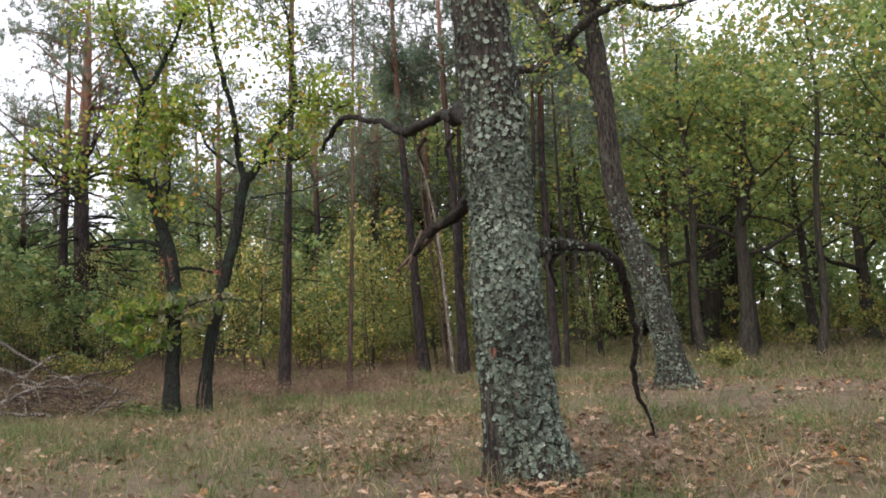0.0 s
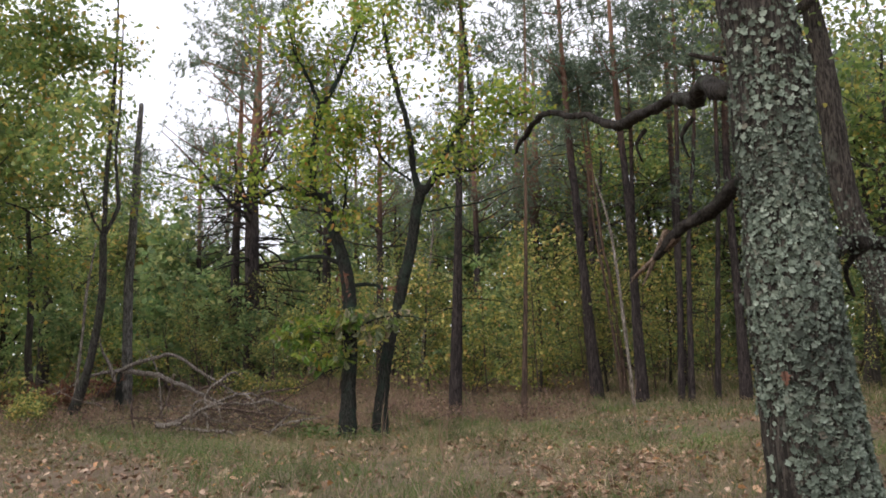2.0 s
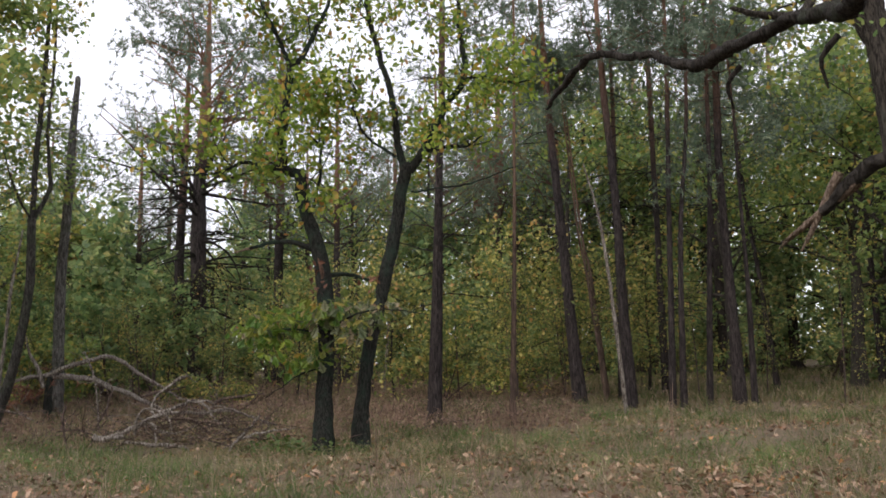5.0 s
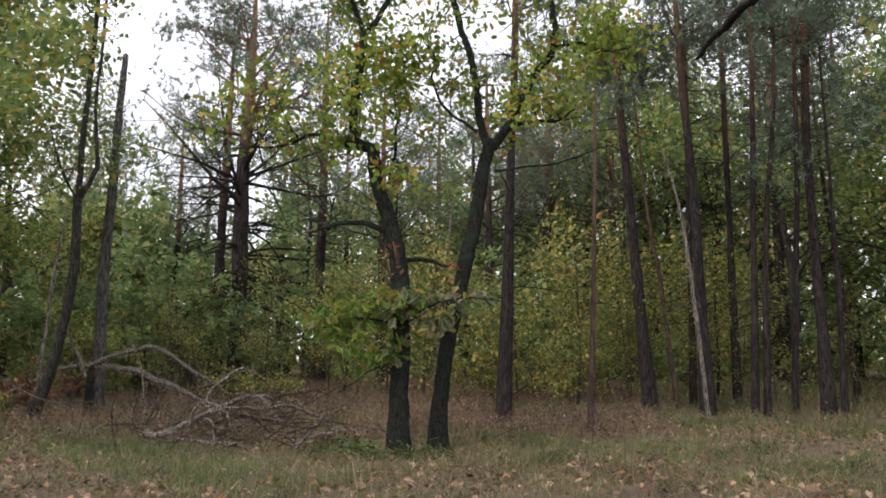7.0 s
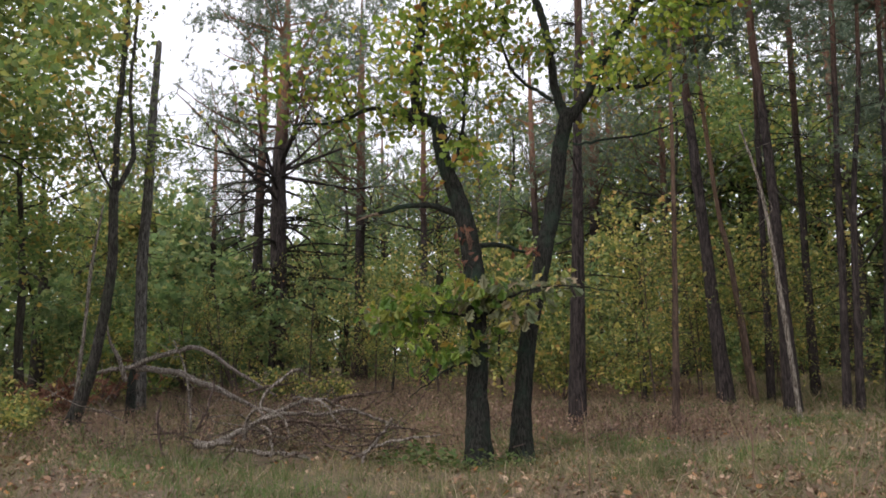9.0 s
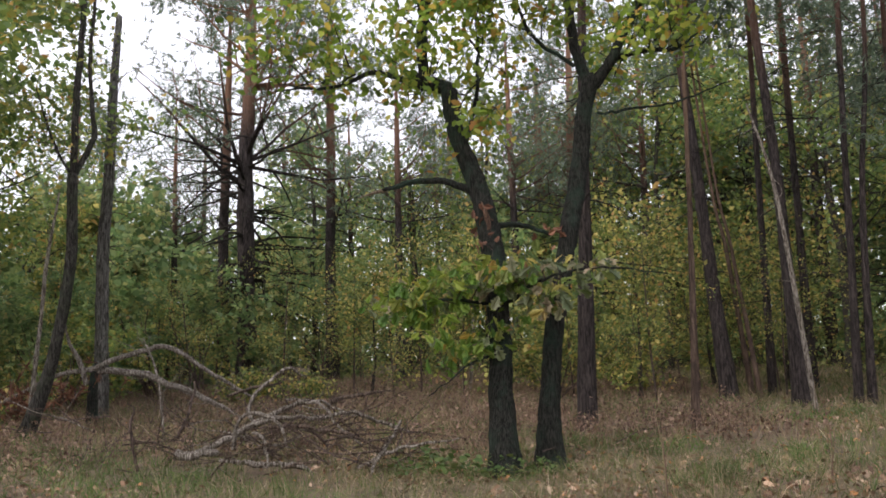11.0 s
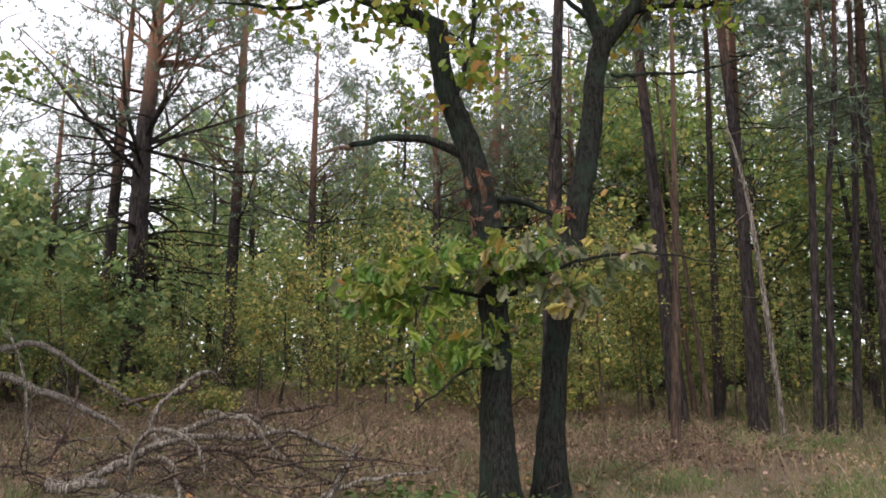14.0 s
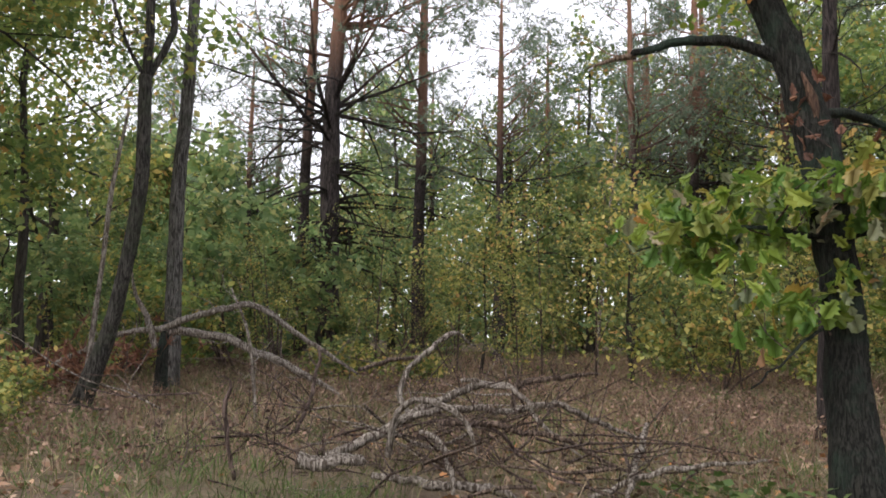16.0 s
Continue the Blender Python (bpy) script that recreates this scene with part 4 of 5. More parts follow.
for rows in F_LIMBS[1:4]:
    twigs_on(shift(rows, F0), 7, 0.7, 0.016, lines, [], 1, 0.15, 2)
part("twig_spray", branches(lines, 4, 0.2), M_DEAD, fallen)["kind"] = "stuff"
for rows in ([(-18.56, 25.23, 0.53, 0.054), (-18.54, 25.24, 0.91, 0.054), (-18.45, 25.32, 2.92, 0.048), (-18.4, 25.35, 4.29, 0.049), (-18.24, 25.48, 6.06, 0.025)],
             [(-9.3, 36.5, 0.5, 0.06), (-9.1, 36.5, 3.0, 0.055), (-8.8, 36.5, 6.0, 0.05), (-8.55, 36.5, 8.5, 0.025)],
             [(-13.9, 23.0, 0.05, 0.03), (-14.1, 23.0, 1.4, 0.024), (-14.5, 23.1, 2.2, 0.012)]):
    st = thing("dead_birch_stem", (rows[0][0], rows[0][1], float(height(rows[0][0], rows[0][1]))), "thin white dead birch stem standing among shrubs", "dead tree", "dead birch stems")
    loc = shift(rows, st.location)
    loc[0] = (*loc[0][:2], -0.06, loc[0][3])
    part("stem", tube(loc, 8, 0.2), M_DEAD, st)
    lines = []
    twigs_on(loc, 5, 0.8, 0.012, lines, [], 1, 0.3, 2)
    part("twig_spray", branches(lines, 4, 0.25), M_DEAD, st)["kind"] = "stuff"


# ---- heap of fallen branches ----
HEAP = [
    [(-11.36, 18.47, 0.30, 0.066), (-11.14, 18.54, 0.30, 0.05), (-10.81, 18.65, 0.30, 0.042)],
    [(-11.25, 18.93, 0.30, 0.035), (-10.84, 19.23, 0.57, 0.036), (-10.57, 19.48, 0.73, 0.033), (-10.17, 19.78, 0.93, 0.031), (-9.94, 20.02, 0.99, 0.028), (-9.64, 20.29, 0.86, 0.016)],
    [(-10.69, 19.32, 0.59, 0.039), (-10.23, 19.57, 0.72, 0.033), (-9.63, 19.87, 0.73, 0.031), (-9.29, 20.08, 0.75, 0.028), (-8.88, 20.32, 0.6, 0.026), (-8.34, 20.6, 0.40, 0.014)],
    [(-10.59, 18.72, 0.34, 0.03), (-10.51, 18.68, 0.73, 0.027), (-10.37, 18.66, 0.84, 0.024), (-10.15, 18.67, 0.8, 0.024), (-9.88, 18.7, 0.62, 0.021), (-9.79, 18.66, 0.42, 0.01)],
    [(-9.7, 20.27, 0.67, 0.026), (-9.61, 20.47, 0.91, 0.026), (-9.26, 20.76, 1.01, 0.024), (-8.79, 21.09, 1.06, 0.010)],
    [(-10.59, 19.56, 0.60, 0.027), (-10.78, 19.71, 0.92, 0.025), (-10.61, 19.97, 1.22, 0.022), (-10.37, 20.26, 1.44, 0.02), (-10.14, 20.55, 1.35, 0.009)],
    [(-10.6, 18.3, 0.25, 0.021), (-10.02, 18.48, 0.19, 0.032), (-9.63, 18.61, 0.12, 0.032), (-9.44, 18.67, 0.03, 0.024)],
    [(-8.36, 19.55, 0.65, 0.02), (-8.43, 19.17, 0.42, 0.025), (-8.51, 18.8, 0.26, 0.021), (-8.51, 18.45, 0.02, 0.012)],
    [(-8.86, 18.96, 0.02, 0.016), (-8.44, 18.96, 0.17, 0.022), (-7.94, 18.98, 0.31, 0.019), (-7.39, 19.02, 0.43, 0.009)],
    [(-10.32, 18.7, 0.55, 0.016), (-10.08, 18.46, 0.44, 0.021), (-9.89, 18.21, 0.14, 0.014)],
    [(-11.52, 20.63, 1.06, 0.021), (-11.33, 21.11, 1.19, 0.022), (-10.96, 21.65, 1.23, 0.012)],
    [(-11.63, 19.54, 1.26, 0.012), (-11.54, 19.31, 0.91, 0.018), (-11.6, 19.02, 0.49, 0.015)],
    [(-10.12, 19.61, 1.0, 0.018), (-9.64, 19.62, 0.89, 0.021), (-9.33, 19.58, 0.62, 0.018), (-8.93, 19.57, 0.31, 0.010)],
    [(-12.3, 19.01, 0.95, 0.012), (-12.34, 18.99, 0.62, 0.019), (-12.22, 19.03, 0.0, 0.016)],
    [(-10.23, 19.15, 0.62, 0.023), (-9.68, 19.26, 0.62, 0.023), (-9.13, 19.37, 0.53, 0.02), (-8.58, 19.47, 0.23, 0.010)],
]
heap = thing("branch_heap", (-10.2, 19.4, 0.0), "tangled heap of bare fallen branches on the ground", "brushwood")
for k, rows in enumerate(HEAP):
    loc = shift(rows, heap.location)
    br = part("branch", tube([(x, y, z, r * 1.2) for x, y, z, r in loc], 7, 0.07, 0.13, 0.014), M_TWIG if k in (11, 13) else M_BROWNWOOD if k in (4, 10, 14) else M_DEAD, heap)
    lines = []
    twigs_on(loc, 5, 0.55, 0.010, lines, [], 1, 0.2, 2)
    part("twig_spray", branches(lines, 3, 0.15), M_TWIG, br)["kind"] = "stuff"
for k in range(34):      # more crooked branches thrown across
    x, y = rng.normal(-10.4, 1.5), rng.normal(19.8, 0.8)
    lines = []
    grow((x + 10.2, y - 19.4, abs(rng.normal(0.35, 0.25))), rng.normal(0, 1, 3) * (1.2, 0.7, 0.3) + (0, 0, 0.15), rng.uniform(1.0, 2.4), rng.uniform(0.012, 0.026), 1, lines, [], 3, -0.06, 0.38)
    part("branch", branches([l for l in lines if min(p[2] for p in l) > -0.06] or lines[:1], 5, 0.15), (M_BROWNWOOD, M_DEAD, M_TWIG)[k % 3], heap)
lines = []
for k in range(80):      # the finer tangle underneath
    x, y = rng.normal(-10.6, 1.5), rng.normal(20.0, 0.9)
    z = abs(rng.normal(0.3, 0.25))
    grow((x + 10.2, y - 19.4, z), rng.normal(0, 1, 3) * (1, 0.8, 0.35) + (0, 0, 0.1), rng.uniform(0.6, 1.6), rng.uniform(0.006, 0.017), 1, lines, [], 2, -0.02, 0.3)
lines = [l for l in lines if min(p[2] for p in l) > -0.05]
fine = part("twig_spray", branches(lines, 3, 0.25), M_TWIG, heap)
tagged(fine, kind="stuff")
rust = thing("dead_brush", (-21.2, 26.2, float(height(-21.2, 26.2))), "heap of rust-brown dead conifer brush", "brushwood")
c = np.stack([rng.normal(0, 1.4, 420), rng.normal(0, 0.7, 420), abs(rng.normal(0.25, 0.3, 420))], -1)
c[:, 2] += 0.35 * np.maximum(0, c[:, 0]) * 0.6
part("brush", needles(c, 10, 0.28), M_REDNEEDLE, rust)


# ---- broadleaved trees further off ----
def broadleaf(name, base, h, r, spread_r, clear, leaves_each, leaf_size, material, label, group, lean=(0.0, 0.0), limbs=11, level=2, fork=0.45, kids=3, sides=10, bark_of=None):
    """A wild-grown tree: crooked trunk, spreading limbs from a clear height up, leaves in loose clumps."""
    t = thing(name, base, label, "tree", group)
    n = 7
    pts, q = [], np.array([0.0, 0.0, -0.08])
    for k in range(n):
        u = k / (n - 1)
        pts.append((q[0], q[1], q[2], r * (1.25 if k == 0 else 1.0 - 0.75 * u)))
        q = q + np.array([lean[0] + rng.normal(0, 0.06), lean[1] + rng.normal(0, 0.06), 1.0]) * h * 0.8 / (n - 1)
    part("trunk", tube(pts, sides, 0.45, 0.04, 0.0, 0.3), bark_of or M_FAROAK, t)
    line = smooth_line(pts, 0.2)

    def limb(k, lines, tips):
        z = clear + (h * 0.8 - clear) * (k + rng.uniform(0, 1)) / limbs
        c = line[np.argmin(abs(line[:, 2] - z))]
        an = k * 2.4 + rng.uniform(-0.4, 0.4)
        reach = spread_r * (1.0 - 0.55 * max(0, (z - clear) / (h - clear)))
        grow(c[:3], (math.cos(an), math.sin(an), rng.uniform(0.1, 0.8)), reach, max(0.02, c[3] * fork), level, lines, tips, kids, 0.08)

    tips = each_part("limb", limbs, limb, bark_of or M_FAROAK, t, 4, 1.8, "", 0.02 if sides < 8 else 0.012)
    part("crown", spread(around(tips, leaves_each, 0.34), leaf_size, KITE, 0.4), material, t)
    return t


def at(x, y):
    return (x, y, float(height(x, y)))


def place(ob, x, y, turn, scale):
    return copy_thing(ob, Matrix.Translation(at(x, y)) @ Matrix.Rotation(turn, 4, "Z") @ Matrix.Scale(scale, 4))


OAK_LABEL = "spreading oak with dark trunk and green to yellow leaves"
G1 = "oaks of the wood"
big = [broadleaf("oak_tree", at(11.1, 31.0), 13, 0.33, 5.2, 3.4, 5, 0.21, M_LEAF, OAK_LABEL, G1, (0.05, 0)),
       broadleaf("oak_tree", at(9.0, 35.0), 14, 0.28, 4.8, 3.5, 5, 0.22, M_LEAF, OAK_LABEL, G1, (0.03, 0)),
       broadleaf("oak_tree", at(19.5, 33.0), 14, 0.34, 5.5, 2.6, 5, 0.22, M_LEAF, OAK_LABEL, G1, (-0.06, 0)),
       broadleaf("oak_tree", at(-26.4, 27.4), 13, 0.24, 4.5, 3.4, 5, 0.18, M_LEAF, OAK_LABEL, G1, (0.10, 0.05))]
for x, y, k, turn, s in ((23, 41, 0, 2.0, 1.3), (17, 51, 2, 0.5, 1.5), (12.1, 58, 0, 3.0, 1.5), (8.7, 57, 1, 4.0, 1.5), (10.8, 60, 2, 5.0, 1.1),
                         (21, 24, 1, 2.6, 1.0), (30, 48, 0, 4.4, 1.5), (4.5, 54, 1, 0.2, 1.5), (0.5, 56, 2, 1.2, 1.5), (16.5, 37, 1, 3.3, 0.9),
                         (-26.9, 29.6, 3, 2.0, 1.1), (-27.8, 31.5, 3, 3.6, 1.15), (-32, 26, 1, 4.2, 1.0), (-31, 34, 3, 5.5, 1.0), (-35, 30, 2, 0.4, 1.0), (-14.2, 49, 3, 0.9, 1.0), (-13.2, 49.6, 3, 4.0, 1.05),
                         (7, 46, 1, 2.2, 1.1), (-3, 60, 0, 0.7, 1.5), (14.5, 46, 2, 1.1, 1.3), (28, 36, 1, 0.1, 1.3), (6, 66, 2, 3.9, 1.2), (24, 58, 0, 1.9, 1.2)):
    place(big[k], x, y, turn, s)
# the oak whose boughs hang over the clearing's edge
hang = broadleaf("oak_tree", at(-22.6, 21.2), 15.5, 0.26, 6.6, 5.6, 30, 0.19, M_LEAF, "oak with green boughs hanging over the clearing", G1, (0.03, 0.0), 15, kids=4)
# unseen oaks added behind and beside the walk, to enclose and shade it
for x, y, turn, s in ((-9, -8, 1.0, 1.0), (4, -7, 2.0, 1.05), (12, 3, 3.0, 1.0), (-20, 2, 4.0, 1.0)):
    place(big[1], x, y, turn, s)
place(big[2], 19.5, 25.5, 4.6, 1.0)
for x, y, k, turn, s in ((15.0, 47.0, 0, 2.6, 1.35), (21.5, 42.0, 2, 3.5, 1.2), (18.5, 54.0, 1, 0.6, 1.6)):
    place(big[k], x, y, turn, s)
for x, y, k, turn, s in ((-24.5, 20.0, 1, 0.7, 1.0), (-29.5, 23.0, 0, 1.9, 0.95), (-34, 20, 2, 3.1, 1.0), (-30, 38, 0, 5.1, 1.0), (22, 33.5, 1, 0.9, 1.3)):
    place(big[k], x, y, turn, s)

# young trees, yellow-green, at the edge of the wood
maple = broadleaf("young_broadleaf", at(-3.6, 33.0), 7.0, 0.07, 2.6, 1.3, 5, 0.17, M_SHRUB, "young broadleaved tree with bright yellow-green leaves", "young trees", limbs=12, kids=3, sides=7)
for x, y, turn, s in ((-1.0, 35.0, 1.2, 0.9), (-8.2, 33.5, 2.5, 0.85), (1.6, 36.5, 3.9, 1.0), (-12.6, 35.0, 5.1, 0.8)):
    place(maple, x, y, turn, s)

# high crowns with bare lower trunks
high = broadleaf("oak_tree", at(13.4, 36.0), 15.5, 0.17, 4.8, 6.8, 6, 0.22, M_LEAF, "tall oak with a high green crown over a bare trunk", G1, (0.02, 0.0), 11)
for x, y, turn, s in ((13.2, 29.5, 2.0, 1.05), (9.6, 31.5, 4.0, 1.05), (13.8, 22.0, 5.0, 0.9), (-1.0, 47, 1.0, 1.2), (-24.5, 30.5, 0.5, 1.0)):
    place(high, x, y, turn, s)
for x, y, turn, s in ((17.2, 30.0, 0.4, 1.1),):
    place(high, x, y, turn, s)

# far wood, thick and low: the trees that close the view
FAR_LABEL = "broadleaved tree with thick green and yellowing foliage"
far = [broadleaf("forest_tree", at(-10, 52), 11.5, 0.20, 4.2, 1.6, 4, 0.42, M_FARLEAF, FAR_LABEL, "far wood", limbs=12, kids=3, sides=7),
       broadleaf("forest_tree", at(-24, 52), 10.0, 0.17, 4.0, 1.2, 4, 0.40, M_FARLEAF, FAR_LABEL, "far wood", limbs=12, kids=3, sides=7),
       broadleaf("forest_tree", at(-32, 46), 12.0, 0.20, 4.4, 1.6, 4, 0.42, M_SHRUB, FAR_LABEL, "far wood", limbs=12, kids=3, sides=7)]
tall = [broadleaf("tall_forest_tree", at(2.0, 54), 20, 0.24, 4.6, 3.0, 4, 0.34, M_LEAF, "tall broadleaved tree with loose green foliage", "far wood", limbs=16, kids=3, sides=7),
        broadleaf("tall_forest_tree", at(10.0, 52), 18, 0.22, 4.4, 2.2, 4, 0.34, M_FARLEAF, "tall broadleaved tree with loose green foliage", "far wood", limbs=16, kids=3, sides=7)]
spots = []
for k in range(3000):
    an, d = rng.uniform(-2.2, 2.2), rng.uniform(46, 74)
    x, y = -5 - d * math.sin(an), 8 + d * math.cos(an)
    if y > -20 and all((x - a) ** 2 + (y - b) ** 2 > 30 for a, b in spots) and len(spots) < 66:
        spots.append((x, y))
for x, y in spots:
    if x < -27:
        place(far[rng.integers(0, 3)], x, y, rng.uniform(0, 6.28), rng.uniform(0.95, 1.3))
    else:
        place(tall[rng.integers(0, 2)], x, y, rng.uniform(0, 6.28), rng.uniform(0.85, 1.2))


# the wood beyond, a closed belt
def belt():
    n = 100000
    an = rng.uniform(-2.1, 2.1, n)
    d = rng.uniform(70, 92, n)
    top = 15 + 3.5 * np.sin(an * 9) + 2.6 * np.sin(an * 23 + 1) + 2.0 * np.sin(an * 51 + 2) + np.where(an < 0, 1.0, 0.0)
    x, y = -5 - d * np.sin(an), 8 + d * np.cos(an)
    z = height(x, y) + top * rng.uniform(0, 1, n) ** 1.5
    ob = part("far_woodland", spread(np.column_stack([x, y, z]), 0.72, KITE, 0.35), M_FARLEAF)
    tagged(ob, "far belt of green woodland behind the trunks", "woodland", kind="stuff")


belt()


# ---- shrubs and saplings ----
def shrub(name, base, h, stems, each, leaf_size, material, label, group):
    t = thing(name, base, label, "shrub", group)

    def stem(k, lines, tips):
        an = rng.uniform(0, 6.28)
        grow((rng.normal(0, 0.12), rng.normal(0, 0.12), -0.03), (0.45 * math.cos(an), 0.45 * math.sin(an), 1.0), h * rng.uniform(0.6, 1.0), 0.02 + 0.006 * h, 2, lines, tips, 3, 0.1, 0.3)

    tips = each_part("stem", stems, stem, M_TWIG, t, 3, 0.9, "", 0.010)
    part("leaves", spread(around(tips, each, 0.12), leaf_size * 1.25, KITE, 0.45), material, t)
    return t


SHRUB_LABEL = "leafy undergrowth shrub, green turning yellow"
shrubs = [shrub("shrub", at(-6.2, 32.0), 3.2, 4, 7, 0.13, M_SHRUB, SHRUB_LABEL, "undergrowth"),
          shrub("shrub", at(-21.5, 31.0), 3.8, 4, 7, 0.15, M_LEAF, SHRUB_LABEL, "undergrowth"),
          shrub("shrub", at(-3.8, 34.5), 2.4, 4, 6, 0.12, M_SHRUB, SHRUB_LABEL, "undergrowth"),
          shrub("shrub", at(-24.0, 34.0), 5.0, 4, 6, 0.21, M_FARLEAF, SHRUB_LABEL, "undergrowth")]


def airy(base, h, each, material):
    """A thin young tree with few branches and small scattered leaves."""
    t = thing("young_tree", base, "slender young tree with sparse small yellowing leaves", "tree", "young trees")
    rows = [(0, 0, -0.05, 0.035), (rng.normal(0, 0.1), rng.normal(0, 0.1), h * 0.4, 0.028), (rng.normal(0, 0.25), rng.normal(0, 0.25), h, 0.008)]
    part("trunk", tube(rows, 5, 0.6, 0.05), M_TWIG, t)
    line = smooth_line(rows, 0.2)
    tips = each_part("branch", 11, lambda k, lines, tips: grow(line[int((0.2 + 0.075 * k) * (len(line) - 1))][:3], (math.cos(k * 2.4), math.sin(k * 2.4), 0.5), h * 0.3, 0.012, 1, lines, tips, 3), M_TWIG, t, 3, 0.9)
    part("leaves", spread(around(tips, each + 3, 0.19), 0.075, KITE, 0.3, 0.5), material, t)
    return t


young = [airy(at(-13.5, 36.0), 4.5, 7, M_SHRUB), airy(at(-9.2, 34.0), 5.5, 7, M_SHRUB), airy(at(-16.0, 35.5), 5.0, 7, M_SHRUB)]
spots = []
for k in range(4000):
    x, y = rng.uniform(-24, 4), rng.uniform(31.5, 47)
    if all((x - a) ** 2 + (y - b) ** 2 > 4.0 for a, b in spots) and len(spots) < 26:
        spots.append((x, y))
for x, y in ((-1.8, 33.2), (0.9, 34.6), (3.0, 33.6), (-3.4, 30.4), (5.2, 33.0), (6.8, 30.2), (-2.4, 37.0), (1.5, 38.5)):
    spots.append((x, y))
for x, y in spots:
    place(young[rng.integers(0, 3)], x, y, rng.uniform(0, 6.28), rng.uniform(0.6, 1.15))
spots = []
for k in range(6000):
    x, y = rng.uniform(-38, 34), rng.uniform(25.5, 62)
    clear = (x > -4.5 and y < 42 and x < 12) or (x > 11.9 and y < 34) or (-17.5 < x < -7.5 and y < 49) or (x > -9 and y < 30.5) or (x < -17 and y < 31.5 + 0.15 * (x + 17))
    if not clear and all((x - a) ** 2 + (y - b) ** 2 > 5.0 for a, b in spots) and len(spots) < 84:
        spots.append((x, y))
for x, y in spots:
    tall = y > 40 or (x < -18 and y > 34)
    place(shrubs[3 if tall and rng.uniform() < 0.7 else rng.integers(0, 3)], x, y, rng.uniform(0, 6.28), rng.uniform(0.5, 1.35))
spots = []
for k in range(4000):
    an, d = rng.uniform(-1.25, 1.25), rng.uniform(54, 70)
    x, y = -5 - d * math.sin(an), 8 + d * math.cos(an)
    if all((x - a) ** 2 + (y - b) ** 2 > 9 for a, b in spots) and len(spots) < 26:
        spots.append((x, y))
for x, y in spots:
    place(shrubs[3], x, y, rng.uniform(0, 6.28), rng.uniform(1.0, 1.5))
small = shrub("sapling", at(-16.5, 20.3), 0.75, 4, 6, 0.07, M_SHRUB, "small yellow-green oak sapling in dry grass", "saplings")
for x, y, s in ((-18.2, 23.0, 1.2), (-19, 20.5, 1.2), (-22, 25, 2.0), (-13.2, 30.2, 1.3), (-15.4, 31.0, 1.5), (8, 24, 1.0)):
    place(small, x, y, rng.uniform(0, 6.28), s)
herb = thing("green_herb", (-6.95, 18.35, float(height(-6.95, 18.35))), "fresh green leafy herb at the oak's foot", "plant", "herbs")
part("leaves", spread(around([(x, y, 0.16) for x, y in rng.normal(0, 0.2, (22, 2))], 4, (0.08, 0.08, 0.09)), 0.10, SMALLOAK, 0.6), M_HERB, herb)
part("stalk", joined([tube([(x, y, -0.02, 0.005), (x * 1.1, y * 1.1, 0.2, 0.003)], 3, 0.1) for x, y in rng.normal(0, 0.2, (18, 2))]), M_HERB, herb)["kind"] = "stuff"
for x, y, s in ((-7.5, 18.7, 1.1), (-6.45, 18.4, 0.8), (-6.2, 18.85, 0.7), (-7.9, 19.4, 1.0), (-8.2, 18.9, 0.7)):
    place(herb, x, y, rng.uniform(0, 6.28), s)


# ---- grass, fallen leaves, dry stems ----
def scatter(count, density):
    """Places on the ground, thick where density is high."""
    out = []
    while sum(map(len, out)) < count:
        p = np.stack([rng.uniform(-30, 22, count), rng.uniform(0.5, 54, count)], -1)
        out.append(p[rng.uniform(0, 1, count) < density(p[:, 0], p[:, 1])])
    p = np.concatenate(out)[:count]
    return np.column_stack([p, height(p[:, 0], p[:, 1])])


def patchy(x, y, s, seed):
    return 0.5 + 0.25 * (np.sin(x * s + seed) * np.cos(y * s * 1.3 + seed * 2) + np.sin((x + y) * s * 0.7 + seed * 3) + 0.6 * np.sin(x * s * 2.9 - y * s * 2.3 + seed))


def nearness(x, y):
    d = np.minimum(np.hypot(x + 1, y - 4), np.hypot(x + 7, y - 14))
    return 1 / (1 + (np.maximum(0, d - 6) / 9) ** 2)


def blades(places, per, tall, wide, lean=0.5, near=None):
    c = np.repeat(places, per, axis=0)
    n = len(c)
    c[:, :2] += rng.normal(0, 0.07, (n, 2))
    d = np.column_stack([rng.normal(0, lean, (n, 2)), np.ones(n)])
    s = tall * rng.uniform(0.45, 1.3, n)[:, None]
    far_off = (1 + np.maximum(0, np.hypot(c[:, 0] + 5, c[:, 1] - 8) - 8) / 14)[:, None]
    w = np.cross(d, rng.normal(0, 1, (n, 3)))
    w = w / np.linalg.norm(w, axis=1)[:, None] * wide * far_off
    mid, top = c + d * s * 0.55, c + d * s + np.column_stack([rng.normal(0, 0.35, (n, 2)) * s, -0.25 * s])
    v = np.stack([c - w, c + w, mid + w * 0.8, mid - w * 0.8, top], 1).reshape(-1, 3)
    k = (np.arange(n) * 5)[:, None]
    f = np.concatenate([k + np.array([0, 1, 2]), k + np.array([0, 2, 3]), k + np.array([3, 2, 4])])
    return v, f


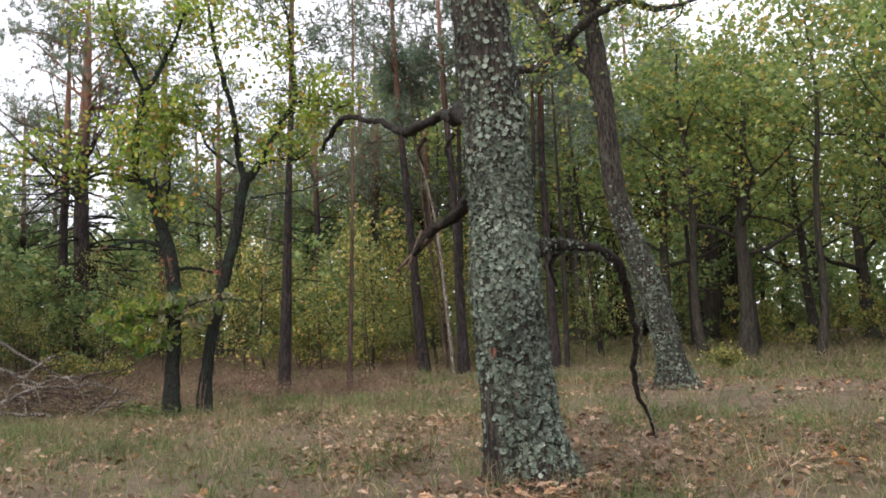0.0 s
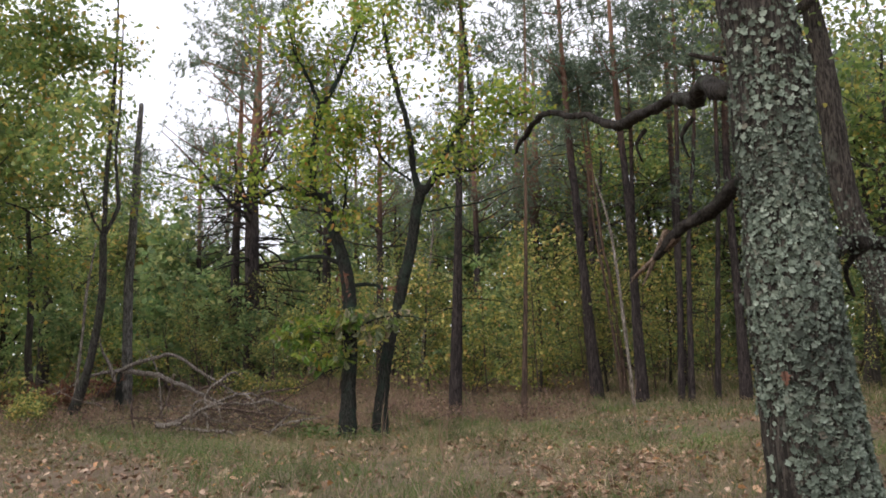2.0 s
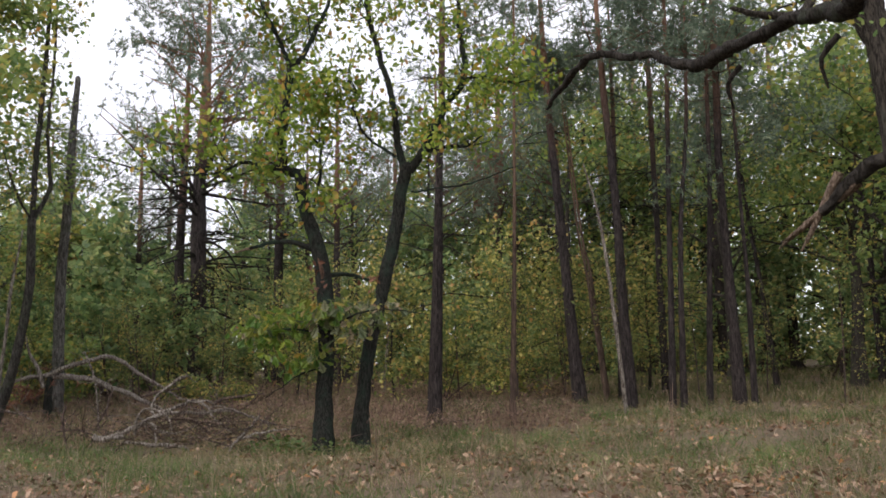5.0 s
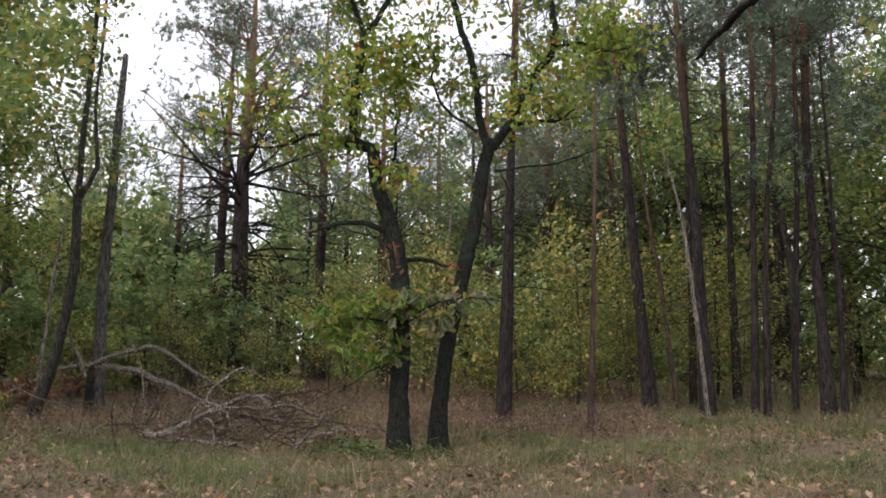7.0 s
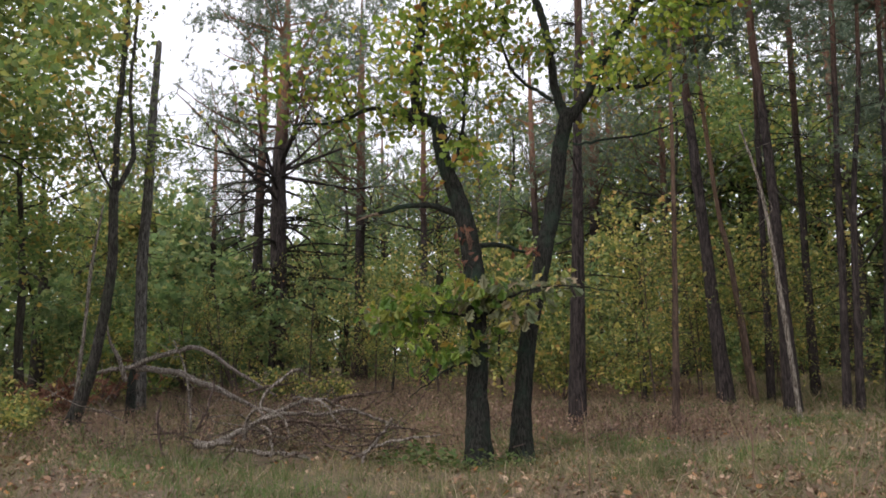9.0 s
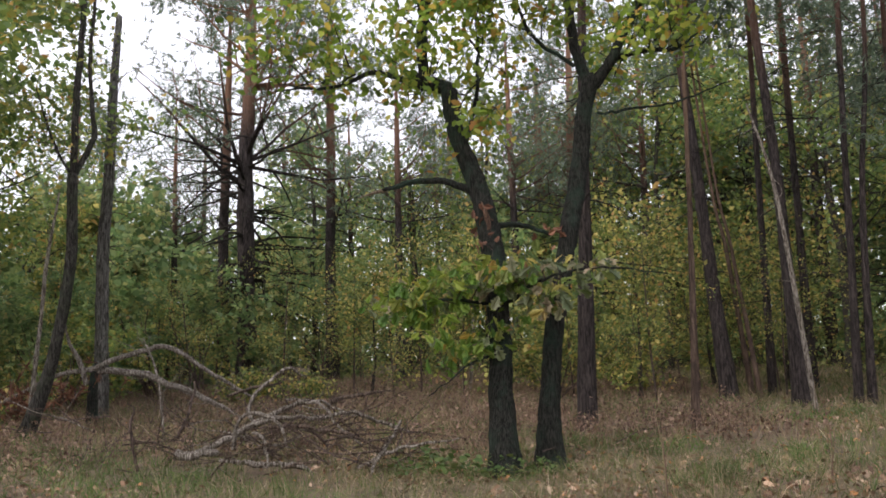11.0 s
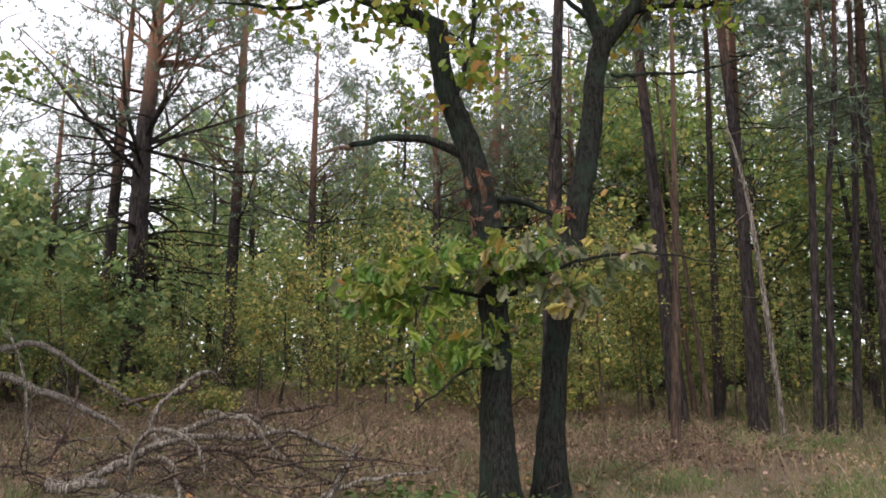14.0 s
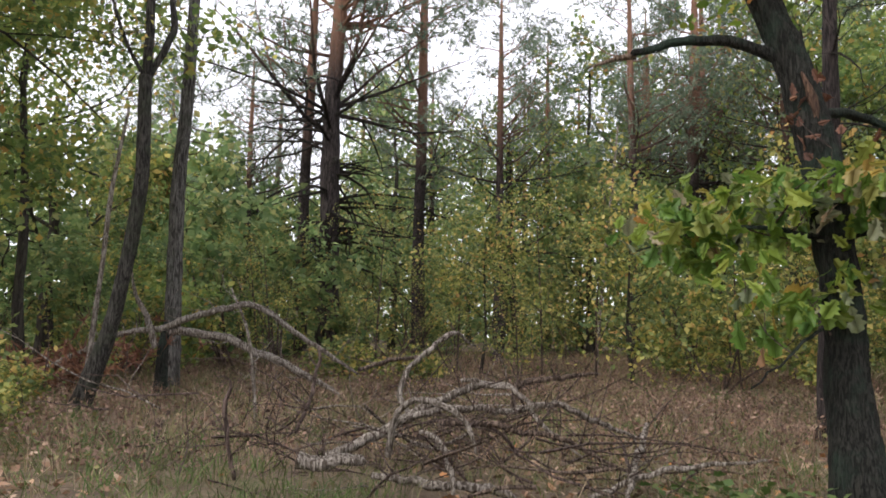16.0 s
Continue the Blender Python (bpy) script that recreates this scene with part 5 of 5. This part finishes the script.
grass_at = scatter(19000, lambda x, y: nearness(x, y) * np.clip(patchy(x, y, 0.55, 1.0) * 1.3, 0.12, 1))
ob = part("grass", blades(grass_at, 6, 0.24, 0.0032), M_GRASS, smooth=False)
tagged(ob, "thin dry yellow-green woodland grass", "grass", kind="stuff")
tall_at = scatter(2600, lambda x, y: nearness(x, y) ** 0.5 * np.clip(patchy(x, y, 0.3, 4.0) - 0.35, 0.02, 1))
def off_path(p):
    """Leaves out what would stand where somebody walks."""
    return p[abs((p[:, 0] - 0.1) * 0.80 + (p[:, 1] - 0.25) * 0.60) > 0.8]


tall_at = off_path(tall_at)
ob = part("tall_grass", blades(tall_at, 6, 0.55, 0.0028, 0.3), M_GRASS, smooth=False)
tagged(ob, "tall dry straw-coloured grass stalks", "grass", kind="stuff")
lit = scatter(38000, lambda x, y: nearness(x, y) * np.clip(1.8 * patchy(x, y, 0.8, 2.2) - 0.35, 0.05, 1))
lit[:, 2] += rng.uniform(0.01, 0.07, len(lit))
close = np.minimum(np.hypot(lit[:, 0] + 1, lit[:, 1] - 6), np.hypot(lit[:, 0] + 7.5, lit[:, 1] - 15)) < 6.5
ob = part("fallen_leaves", joined([spread(lit[close], 0.085, SMALLOAK, 0.55, 0.5), spread(lit[~close], 0.10, KITE, 0.55, 0.5)]), M_LITTER, smooth=False)
tagged(ob, "scattered brown and tan fallen oak leaves", "leaf litter", kind="stuff")
fresh_at = scatter(3000, lambda x, y: nearness(x, y) * np.clip(2.2 * patchy(x, y, 0.9, 5.5) - 1.15, 0, 1))
ob = part("green_grass", blades(fresh_at, 9, 0.30, 0.0038, 0.45), M_FRESH, smooth=False)
tagged(ob, "tufts of fresh green woodland grass", "grass", kind="stuff")
far_at = scatter(6500, lambda x, y: (y > 20) * (1 - nearness(x, y)) * np.clip(patchy(x, y, 0.35, 3.3) * 1.2, 0.2, 1))
ob = part("far_grass", blades(far_at, 4, 0.42, 0.0055, 0.4), M_GRASS, smooth=False)
tagged(ob, "dry grass between the trunks of the wood", "grass", kind="stuff")
# leaf drifts in front of the lichened oak
drift = np.concatenate([np.column_stack([rng.normal(cx, sx, n), rng.normal(cy, sy, n)]) for cx, cy, sx, sy, n in ((-1.2, 10.2, 0.5, 0.7, 520), (0.9, 7.6, 0.7, 0.35, 420), (3.6, 9.5, 0.9, 1.0, 520), (2.4, 8.2, 0.8, 0.5, 320), (-0.6, 12.8, 0.7, 0.8, 300), (-6, 14.2, 1.2, 1.2, 300))])
drift = np.column_stack([drift, height(drift[:, 0], drift[:, 1]) + rng.uniform(0.01, 0.09, len(drift))])
ob = part("leaf_drift", spread(drift, 0.11, OAKLEAF, 0.6), M_LITTER, smooth=False)
tagged(ob, "drifts of curled tan fallen oak leaves", "leaf litter", kind="stuff")
# brown undergrowth of thin stems with small withered leaves
def brown(x, y):
    return np.clip(patchy(x, y, 0.45, 7.0) + 0.1, 0, 1) * ((x < -7) & (y > 18.5) | (y > 22) & (x < -1.5)) * np.clip((54 - y) / 20, 0, 1) * (((x + 10) / 3.2) ** 2 + ((y - 18.9) / 1.5) ** 2 > 1)


stem_at = scatter(9500, brown)
ob = part("dry_undergrowth", joined([blades(stem_at, 3, 0.55, 0.0030, 0.35), spread(around(stem_at + (0, 0, 0.24), 5, (0.14, 0.14, 0.14)), 0.06, KITE, 0.3)]), M_STEM, smooth=False)
tagged(ob, "dense knee-high undergrowth of dry reddish-brown stems", "undergrowth", kind="stuff")
for x, y, k in ((-3.1, 12.2, 3), (5.9, 13.0, 5), (6.3, 12.6, 3), (-5.0, 15.6, 4), (-0.5, 16.5, 3), (-3.0, 17.4, 5)):
    w = thing("weed_stalk", at(x, y), "tall dry brown weed stalk", "plant", "weed stalks")
    part("stalk", joined([tube([(*rng.normal(0, 0.03, 2), -0.03, 0.005), (*rng.normal(0, 0.08, 2), 0.55, 0.004), (*rng.normal(0, 0.14, 2), rng.uniform(0.8, 1.15), 0.002)], 4, 0.15) for j in range(k)]), M_STEM, w)
    part("seed_head", spread(around([(0, 0, 0.75)], 14, (0.1, 0.1, 0.16)), 0.035), M_STEM, w)["kind"] = "stuff"
